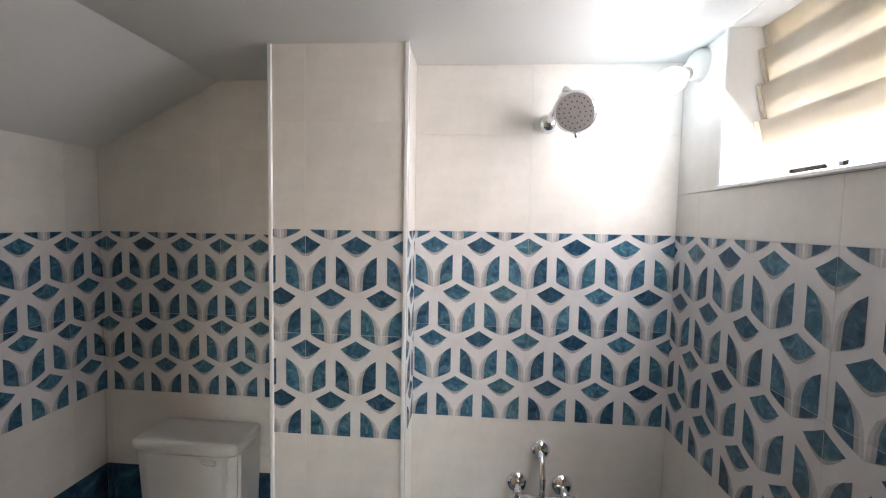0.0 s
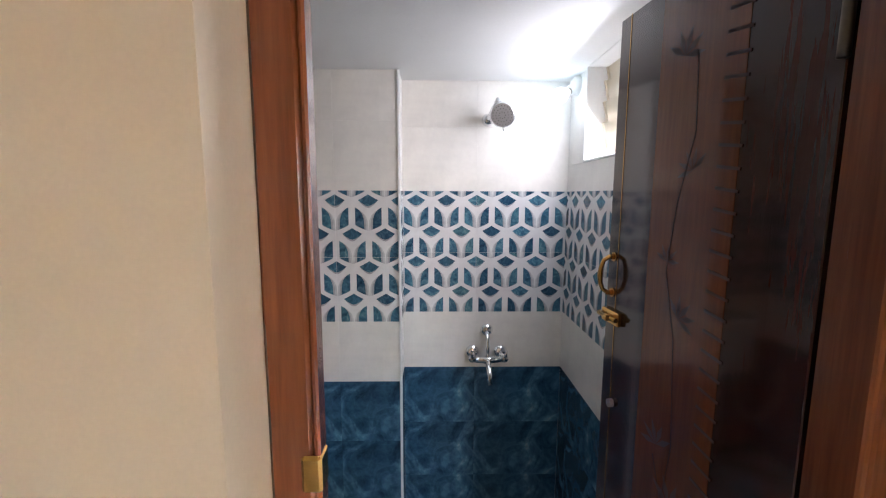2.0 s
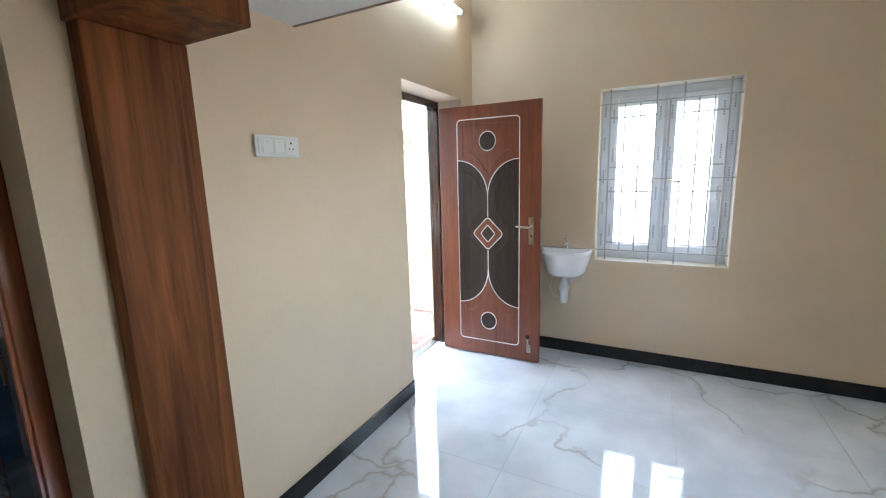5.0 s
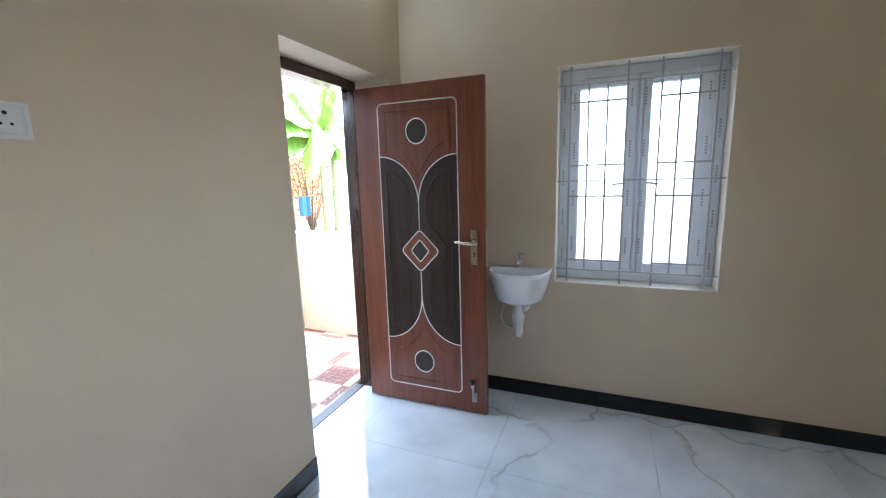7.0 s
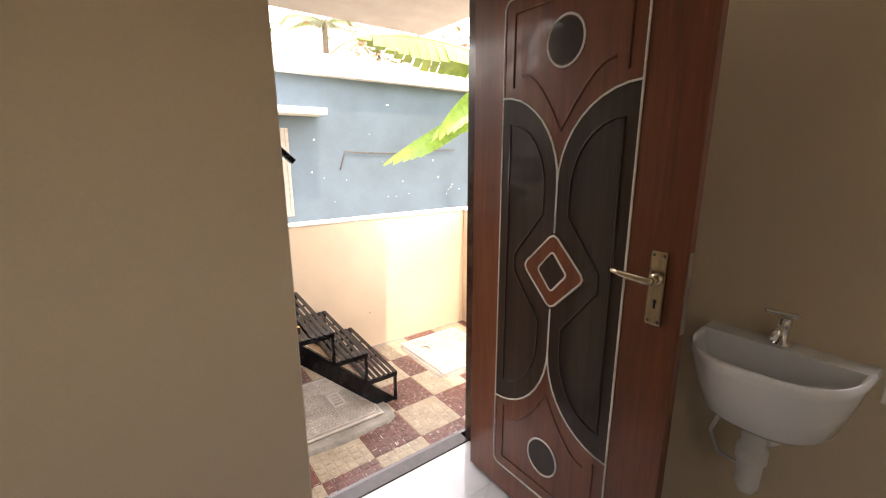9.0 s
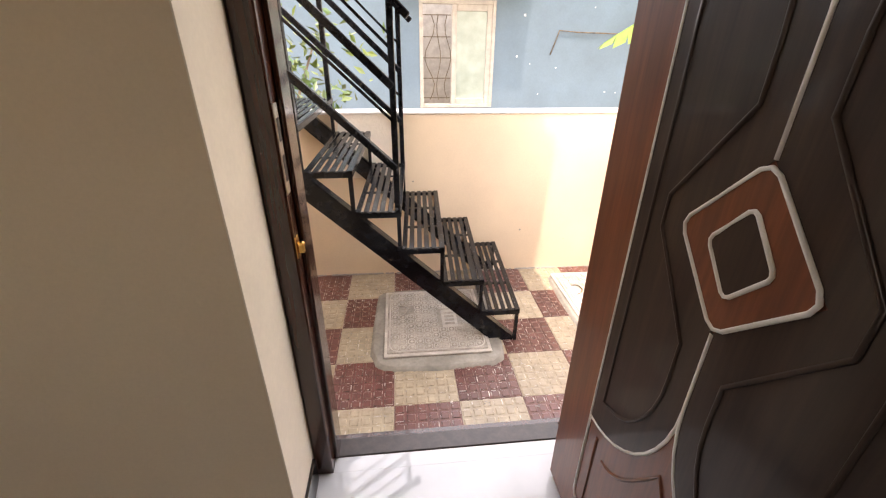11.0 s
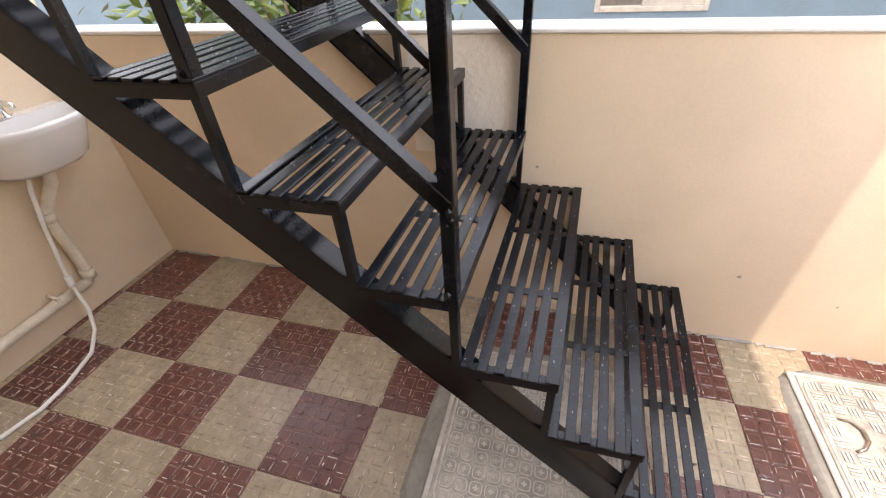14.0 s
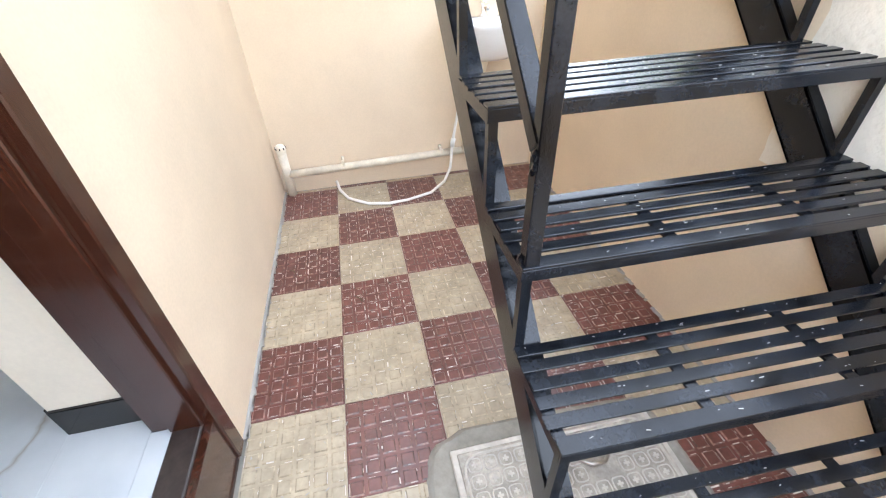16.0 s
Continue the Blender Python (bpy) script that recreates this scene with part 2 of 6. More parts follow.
BATH_STRIP = wood("orange_printed_strip", (0.15, 0.038, 0.01), (0.22, 0.062, 0.017), 0.1, 2, coat=0.45)
MOTIF = plain("dark_flower_print", (0.06, 0.018, 0.009), 0.6)
BRASS = plain("polished_brass", (0.68, 0.4, 0.12), 0.24, 1.0, var=0.1)
CHROME = plain("chrome", (0.78, 0.79, 0.8), 0.1, 1.0, var=0.03, relief=0)
BRASS_STEEL = plain("antique_steel_brass", (0.56, 0.47, 0.35), 0.24, 1.0, var=0.14, scale=9, fine=240, relief=0.1, stretch=(1.0, 8.0, 1.0))
STEEL = plain("brushed_steel", (0.5, 0.46, 0.4), 0.3, 1.0, var=0.1)
DARK_STEEL = plain("dull_steel", (0.16, 0.13, 0.1), 0.4, 1.0, var=0.15)
CERAMIC = plain("white_ceramic", (0.8, 0.8, 0.79), 0.1, var=0.02, relief=0, coat=0.5)
PVC_WHITE = plain("white_plastic", (0.78, 0.77, 0.74), 0.35, var=0.03, relief=0)
PVC_CREAM = plain("cream_pvc_pipe", (0.74, 0.67, 0.54), 0.4, var=0.1, scale=12)
UPVC = plain("white_upvc_profile", (0.8, 0.83, 0.87), 0.3, var=0.03, relief=0)
GRILLE = plain("grey_grille_paint", (0.55, 0.54, 0.56), 0.4, var=0.1)
PANE = glass("frosted_window_glass", 0.3, (0.62, 0.65, 0.64))
LOUVRE = frosted("frosted_louvre_glass", (0.62, 0.58, 0.5))
FROST = plain("frosted_pane", (0.26, 0.31, 0.27), 0.25, var=0.1)
INK = plain("print_ink", (0.42, 0.44, 0.49), 0.6)
BLUE_INK = plain("blue_pen_ink", (0.05, 0.08, 0.4), 0.6)
BLUE_WALL = plain("pale_blue_house_paint", (0.115, 0.168, 0.212), 0.8, var=0.08, scale=2.2, fine=50, relief=0.3)
WHITE_WASH = plain("white_roof_paint", (0.78, 0.77, 0.74), 0.8, var=0.06)
WINDOW_CREAM = plain("aged_cream_window_paint", (0.36, 0.33, 0.29), 0.5, var=0.12, scale=9)
DIRT = plain("dusty_ground", (0.32, 0.25, 0.17), 0.95, var=0.25, scale=2, fine=20, relief=0.8, dist=0.01)
ORANGE = plain("orange_house_paint", (0.55, 0.12, 0.06), 0.8, var=0.1)
TARP = plain("blue_plastic_sheet", (0.02, 0.09, 0.5), 0.5)
BANANA = leaf_mat("banana_leaf", (0.14, 0.27, 0.03), (0.26, 0.4, 0.06))
STALK = plain("banana_stalk", (0.3, 0.32, 0.14), 0.6, var=0.25, scale=12)
CROTON = leaf_mat("croton_leaf", (0.025, 0.085, 0.012), (0.15, 0.2, 0.03))
PALM = leaf_mat("palm_frond", (0.05, 0.12, 0.02), (0.26, 0.24, 0.06))
BARK = plain("grey_bark", (0.16, 0.12, 0.08), 0.9, var=0.3, scale=20, relief=0.6)
for m, level in ((BLACK_PAINT, 0.28), (WALNUT, 0.2), (DOOR_DARK, 0.3), (FRAME_DARK, 0.45), (THRESHOLD, 0.5)):
    m.node_tree.nodes["Principled BSDF"].inputs["Specular IOR Level"].default_value = level
BULB_GLOW = glow("lit_bulb", (0.85, 0.95, 1.0), 0.15)
TUBE_GLOW = glow("lit_tube", (0.85, 0.95, 1.0), 1.7)


# ---- shapes ----
def box(bm, x0, x1, y0, y1, z0, z1, bev=0.0, seg=1):
    vs = bmesh.ops.create_cube(bm, size=1.0, matrix=Matrix.Translation(((x0 + x1) / 2, (y0 + y1) / 2, (z0 + z1) / 2)) @ Matrix.Diagonal((abs(x1 - x0), abs(y1 - y0), abs(z1 - z0), 1)))["verts"]
    if bev:
        es = list({e for v in vs for e in v.link_edges})
        bmesh.ops.bevel(bm, geom=es, offset=bev, segments=seg, affect="EDGES", profile=0.6)
    return bm


def bar(bm, a, b, w, h, up=(0, 0, 1), bev=0.0):
    """A straight bar of section w by h between two points."""
    a, b = Vector(a), Vector(b)
    d = (b - a).normalized()
    s = d.cross(Vector(up)).normalized()
    u = s.cross(d)
    m = Matrix((s, d, u)).transposed().to_4x4()
    vs = bmesh.ops.create_cube(bm, size=1.0, matrix=Matrix.Translation((a + b) / 2) @ m @ Matrix.Diagonal((w, (b - a).length, h, 1)))["verts"]
    if bev:
        bmesh.ops.bevel(bm, geom=list({e for v in vs for e in v.link_edges}), offset=bev, segments=1, affect="EDGES")
    return bm


def tube(bm, pts, r, seg=8, caps=True, closed=False):
    """A round tube along a line of points; r may be a list."""
    pts = [Vector(p) for p in pts]
    rs = r if isinstance(r, (list, tuple)) else [r] * len(pts)
    n = len(pts)
    side = None
    rings = []
    for k, p in enumerate(pts):
        d = (pts[(k + 1) % n] - pts[k - 1]) if closed else (pts[min(k + 1, n - 1)] - pts[max(k - 1, 0)])
        d.normalize()
        if side is None:
            side = d.orthogonal().normalized()
        side = (side - d * side.dot(d)).normalized()
        up = d.cross(side)
        rings.append([bm.verts.new(p + (side * math.cos(2 * math.pi * j / seg) + up * math.sin(2 * math.pi * j / seg)) * rs[k]) for j in range(seg)])
    for k in range(n if closed else n - 1):
        a, b = rings[k], rings[(k + 1) % n]
        for j in range(seg):
            f = bm.faces.new((a[j], a[(j + 1) % seg], b[(j + 1) % seg], b[j]))
            f.smooth = True
    if caps and not closed:
        bm.faces.new(rings[0][::-1])
        bm.faces.new(rings[-1])
    return bm


def lathe(bm, prof, seg=24, m=None, arc=2 * math.pi):
    """Turns a profile of (radius, height) round z, then moves it by m."""
    m = m or Matrix()
    full = abs(arc - 2 * math.pi) < 1e-6
    cols = []
    for j in range(seg if full else seg + 1):
        a = arc * j / seg
        cols.append([bm.verts.new(m @ Vector((r * math.cos(a), r * math.sin(a), z))) for r, z in prof])
    for j in range(seg):
        a, b = cols[j], cols[(j + 1) % len(cols)]
        for k in range(len(prof) - 1):
            quad = [a[k], b[k], b[k + 1], a[k + 1]]
            bm.faces.new(quad).smooth = True
    bmesh.ops.remove_doubles(bm, verts=bm.verts, dist=1e-5)
    return bm


def slab(bm, pts, normal, depth):
    """A flat polygon given thickness along normal."""
    n = Vector(normal)
    a = [bm.verts.new(Vector(p)) for p in pts]
    b = [bm.verts.new(Vector(p) + n * depth) for p in pts]
    bm.faces.new(a)
    bm.faces.new(b[::-1])
    k = len(a)
    for i in range(k):
        bm.faces.new((a[i], b[i], b[(i + 1) % k], a[(i + 1) % k]))
    return bm


def mesh_of(name, bm, mats):
    bmesh.ops.recalc_face_normals(bm, faces=bm.faces)
    me = bpy.data.meshes.new(name)
    bm.to_mesh(me)
    bm.free()
    for m in mats if isinstance(mats, (list, tuple)) else (mats,):
        me.materials.append(m)
    return me


def part(name, bm, mats, parent=None, label=""):
    ob = new(name, mesh_of(name, bm, mats))
    if parent:
        ob.parent = parent
        ob.matrix_parent_inverse = Matrix()
    return tagged(ob, label)


def thing(name, label, category, group="", at=(0, 0, 0), rz=0.0):
    ob = new(name)
    ob.empty_display_size = 0.05
    ob.matrix_basis = pose(*at, 0, 0, rz)
    return tagged(ob, label, category, group)


def setting(name, bm, mats, label=""):
    return tagged(part(name, bm, mats), label, kind="structure")


def B():
    return bmesh.new()


def hole_wall(name, mat, axis, a0, a1, f0, f1, z0, z1, holes, label=""):
    """A wall along x or y with a thickness from f0 to f1 and rectangular openings (a0, a1, z0, z1)."""
    bm = B()

    def blk(p0, p1, q0, q1):
        if p1 - p0 < 1e-4 or q1 - q0 < 1e-4:
            return
        if axis == "x":
            box(bm, p0, p1, f0, f1, q0, q1)
        else:
            box(bm, f0, f1, p0, p1, q0, q1)
    at = a0
    for h0, h1, g0, g1 in sorted(holes):
        blk(at, h0, z0, z1)
        blk(h0, h1, z0, g0)
        blk(h0, h1, g1, z1)
        at = h1
    blk(at, a1, z0, z1)
    return setting(name, bm, mat, label)


# ---- the house: walls, floors, ceilings ----
YF = -0.22          # yard floor
BF = -0.05          # bathroom floor
NI, NO = -0.128, 0.235   # north wall, inner and outer face
EI, EO = 4.35, 4.69      # east wall, inner and outer face
DX0, DX1, DXO, DZ = 3.224, 4.121, 4.19, 2.09
WY0, WY1, WZ0, WZ1 = -2.036, -1.152, 0.80, 2.086
BX0, BX1 = 0.612, 1.432   # bathroom door opening
SOUTH = -3.05

wall_north = hole_wall("wall_north", CREAM, "x", 1.6, EO, NI, NO, -0.3, 3.4, [(DX0, DXO, -0.3, DZ)], "smooth cream-painted wall with the entrance door")
bm = box(B(), -1.3, BX0, -0.08, 0.12, -0.3, 3.4)
box(bm, BX1, 1.6, NI, 0.12, -0.3, 3.4)
box(bm, BX0, BX1, NI, 0.12, 2.09, 3.4)
wall_bath = setting("wall_bathroom_front", bm, CREAM, "cream-painted wall with the bathroom door")
wall_east = hole_wall("wall_east", CREAM, "y", SOUTH - 0.2, NI, EI, EO, -0.3, 3.4, [(WY0, WY1, WZ0, WZ1)], "smooth cream-painted wall with a grilled window")
# the opening is added out of view, to bring daylight into hall and passage
hole_wall("wall_south", CREAM, "x", -1.3, EI, SOUTH - 0.2, SOUTH, -0.3, 3.4, [(2.0, 2.5, 1.0, 1.95)], "plain cream-painted wall with an unseen opening added to let light in")
bm = box(B(), -1.5, -1.3, SOUTH - 0.2, 0.12, -0.3, 3.4)
setting("wall_west", bm, CREAM, "plain cream-painted wall")
bm = box(B(), -1.5, EO, SOUTH - 0.2, NO, 3.4, 3.55)
setting("ceiling_hall", bm, CEIL_WHITE, "white painted hall ceiling")
bm = box(B(), 1.6, 2.37, -1.25, NI, 2.141, 2.26)
setting("ceiling_loft", bm, CEIL_WHITE, "low white loft slab")
bm = box(B(), 2.37, 2.385, -1.25, NI, 2.139, 2.262)
setting("trim_loft", bm, FRAME_RED, "thin red-brown edge strip of the loft slab")
# unseen upper storey, sized by the shade that it throws on the yard
bm = box(B(), -1.5, EO + 0.018, SOUTH - 0.2, NO, 3.55, 6.2)
setting("wall_upper_storey", bm, YARD_PAINT, "unseen peach-painted upper storey, sized by the shade it throws")
# outside skin of the front wall towards the yard
bm = B()
box(bm, 1.606, DX0, NO, NO + 0.004, YF, 3.4)
box(bm, DXO, EO, NO, NO + 0.004, YF, 3.4)
box(bm, DX0, DXO, NO, NO + 0.004, DZ, 3.4)
setting("wall_yard_south", bm, YARD_PAINT, "peach exterior face of the house wall")
bm = box(B(), 2.95, 4.635, NO + 0.004, 1.306, 2.2, 2.275, 0.004)
setting("porch_slab", bm, WHITE_WASH, "thin concrete sunshade slab over the yard door")

# pale reveals round the entrance, the bathroom door and the window
bm = B()
box(bm, DX0, DX0 + 0.003, NI, 0.075, 0, DZ)
box(bm, DX1 - 0.003, DXO - 0.001, NI, 0.082, -0.2, DZ - 0.001)
box(bm, DX0 + 0.003, DX1 - 0.003, NI, 0.075, DZ - 0.003, DZ)
setting("trim_door_reveal", bm, REVEAL, "pale painted reveal of the entrance")
bm = B()
for y0, y1, z0, z1 in ((WY0, WY0 + 0.003, WZ0, WZ1), (WY1 - 0.003, WY1, WZ0, WZ1), (WY0 + 0.003, WY1 - 0.003, WZ1 - 0.003, WZ1), (WY0 + 0.003, WY1 - 0.003, WZ0, WZ0 + 0.003)):
    box(bm, EI - 0.001, EO - 0.02, y0, y1, z0, z1)
setting("trim_window_reveal", bm, REVEAL, "pale painted reveal of the window")

# black skirting
bm = B()
box(bm, 1.86, DX0, NI - 0.012, NI, 0.0, 0.1, 0.002)
box(bm, DX1 + 0.002, EI, NI - 0.012, NI, 0.0, 0.1, 0.002)
box(bm, EI - 0.012, EI, SOUTH, NI - 0.012, 0.0, 0.1, 0.002)
box(bm, -1.3, EI - 0.012, SOUTH, SOUTH + 0.012, 0.0, 0.1, 0.002)
box(bm, -1.3, BX0, -0.092, -0.08, 0.0, 0.1, 0.002)
box(bm, DX0 - 0.0, DX0 + 0.012, NI, 0.07, 0.0, 0.1, 0.002)
setting("baseboard", bm, BLACK_STONE, "polished black granite skirting")

bm = box(B(), -1.3, EI, SOUTH, NI, -0.12, -0.008)
box(bm, -1.3, BX0, NI, -0.08, -0.12, -0.001)
box(bm, DX0, DX1, NI, 0.0845, -0.12, -0.008)
box(bm, DX0 + 0.056, 4.097, 0.0845, 0.1395, -0.12, -0.008)
box(bm, BX0, BX1, NI, 0.05, -0.12, -0.008)
floor = setting("floor", bm, GROUT, "polished white marble-look floor tiles with brown veins")

# bathroom shell
bm = B()
box(bm, 0.6, 1.6, 1.53, 1.765, -0.3, 2.6)
box(bm, -0.65, 0.6, 1.653, 1.765, -0.3, 2.6)
setting("wall_bathroom_back", bm, GROUT, "tiled back wall of the bathroom")
bm = box(B(), -0.65, -0.523, 0.12, 1.653, -0.3, 2.6)
setting("wall_bathroom_left", bm, GROUT, "tiled side wall of the bathroom")
BW = (0.74, 1.315, 1.705, 2.1)     # bathroom window: y0, y1, z0, z1
wall_br = hole_wall("wall_bathroom_right", GROUT, "y", 0.12, 1.53, 1.455, 1.6, -0.3, 2.6, [BW], "tiled side wall of the bathroom with a louvred window")
bm = box(B(), 1.6, 1.606, NO + 0.004, 1.83, YF, BW[2] - 0.02)
box(bm, 1.6, 1.606, NO + 0.004, BW[0], BW[2] - 0.02, 2.6)
box(bm, 1.6, 1.606, BW[1], 1.83, BW[2] - 0.02, 2.6)
box(bm, 1.6, 1.606, BW[0], BW[1], BW[3], 2.6)
setting("wall_yard_west", bm, YARD_PAINT, "peach exterior face of the bathroom wall")
bm = box(B(), 0.283, 0.653, 1.368, 1.66, -0.1, 2.13)
setting("wall_column", bm, GROUT, "tiled boxed column in the bathroom")
bm = box(B(), -0.65, 1.6, 0.12, 1.765, 2.09, 2.25)
setting("ceiling_bathroom", bm, CEIL_WHITE, "white painted bathroom ceiling")
bm = slab(B(), [(-0.052, 0.12, 2.089), (-0.522, 0.12, 1.85), (-0.522, 0.12, 2.089)], (0, 1, 0), 1.532)
setting("ceiling_sloped", bm, CEIL_WHITE, "white sloping underside of a staircase")
bm = box(B(), -0.65, 1.6, 0.05, 1.765, -0.3, BF)
bath_floor = setting("floor_bathroom", bm, BATH_FLOOR, "wet-looking blue-grey speckled bathroom floor")

# yard shell
bm = box(B(), 1.6, 5.5, NO, 1.95, -0.4, YF - 0.008)
box(bm, EO, 5.5, -6.0, NO, -0.4, YF - 0.008)
yard_floor = setting("floor_yard", bm, CEMENT, "chequered maroon and beige cement tiles")
ASKEW = Matrix(((1, 0, 0, 0), (-0.0159, 1, 0, 0.0159 * 4.14), (0, 0, 1, 0), (0, 0, 0, 1)))
bm = box(B(), 1.606, 5.38, 1.785, 1.91, -0.5, 0.895, 0.006)
bm.transform(ASKEW)
setting("wall_compound_north", bm, YARD_PAINT, "low peach-painted compound wall")
bm = box(B(), 5.38, 5.51, -6.0, 1.9, -0.5, 0.89, 0.006)
setting("wall_compound_east", bm, YARD_PAINT, "low peach-painted compound wall")
bm = B()
box(bm, 1.606, 5.38, 1.777, 1.92, 0.895, 0.91, 0.004)
bm.transform(ASKEW)
box(bm, 5.372, 5.52, -6.0, 1.91, 0.891, 0.908, 0.004)
setting("trim_compound_cap", bm, WHITE_WASH, "whitewashed top of the compound wall")
# bare patch of plaster behind the stairs
bm = B()
g = []
for k in range(15):
    for j in range(13):
        x = 3.17 + 0.4 * k / 14
        z = 0.5 + 0.392 * j / 12
        edge = k in (0, 14) or j in (0, 12)
        g.append(bm.verts.new((x + (0.02 * noise.noise((x * 30, z * 30, 0)) if edge else 0), 1.7842 if edge else 1.7825 + 0.0025 * noise.noise((x * 14, z * 14, 3)), z)))
for k in range(14):
    for j in range(12):
        bm.faces.new((g[k * 13 + j], g[k * 13 + j + 1], g[(k + 1) * 13 + j + 1], g[(k + 1) * 13 + j])).smooth = True
bm.transform(ASKEW)
setting("trim_plaster_patch", bm, PLASTER, "unpainted rough plaster patch on the compound wall")
bm = B()
bmesh.ops.create_grid(bm, x_segments=2, y_segments=2, size=400, matrix=Matrix.Translation((0, 0, -0.45)))
setting("ground", bm, DIRT, "dusty bare earth")


# ---- entrance door ----
def entrance_frame():
    d = thing("door_1", "dark brown painted entrance door frame standing open", "door frame")
    tagged(d, kind="structure")
    y0, y1 = 0.085, NO + 0.012
    part("frame_post", box(B(), DX0, DX0 + 0.055, y0, y1, -0.21, DZ - 0.06, 0.004), FRAME_DARK, d)
    part("frame_post", box(B(), 4.098, DXO - 0.002, y0, 0.178, -0.21, DZ - 0.06, 0.004), FRAME_DARK, d)
    part("frame_head", box(B(), DX0, DXO - 0.002, y0, 0.178, DZ - 0.06, DZ - 0.002, 0.004), FRAME_DARK, d)
    part("frame_stop", box(B(), DX0 + 0.055, DX0 + 0.068, y0 + 0.05, y1 - 0.03, 0.0, DZ - 0.06, 0.003), FRAME_DARK, d)
    part("threshold", box(B(), DX0 + 0.055, 4.098, 0.14, NO - 0.02, -0.2, 0.004, 0.004), THRESHOLD, d, "dark painted threshold")
    part("outer_step", box(B(), DX0 + 0.055, DXO - 0.002, NO - 0.02, NO + 0.003, YF, -0.004, 0.001), FRAME_DARK, d)
    s = part("strike_plate", box(B(), DX0 + 0.055, DX0 + 0.058, y0 + 0.005, y0 + 0.035, 0.97, 1.17, 0.001), STEEL, d, "worn steel strike plate")
    part("strike_recess", box(B(), DX0 + 0.058, DX0 + 0.059, y0 + 0.012, y0 + 0.03, 1.09, 1.14), GROOVE, s)
    part("strike_recess", box(B(), DX0 + 0.058, DX0 + 0.059, y0 + 0.012, y0 + 0.03, 1.0, 1.06), GROOVE, s)
    k = B()
    box(k, DX0 + 0.055, DX0 + 0.059, y0 + 0.004, y0 + 0.03, 0.805, 0.862, 0.001)
    box(k, DX0 + 0.058, DX0 + 0.075, y0 + 0.008, y0 + 0.026, 0.818, 0.846, 0.005, 2)
    part("catch", k, BRASS, d, "small brass catch")
    for z in (0.25, 1.0, 1.75):
        h = B()
        tube(h, [(4.045, 0.032, z - 0.05), (4.045, 0.032, z + 0.05)], 0.009, 10)
        part("hinge", h, STEEL, d)


def arc_pts(ye, yc, ze, zm, n=10):
    """A quarter of an ellipse from the panel's edge (ye, ze) to the middle line (yc, zm)."""
    out = []
    for k in range(n + 1):
        a = math.pi / 2 * k / n
        out.append((ye + (yc - ye) * math.sin(a), zm + (ze - zm) * math.cos(a)))
    return out


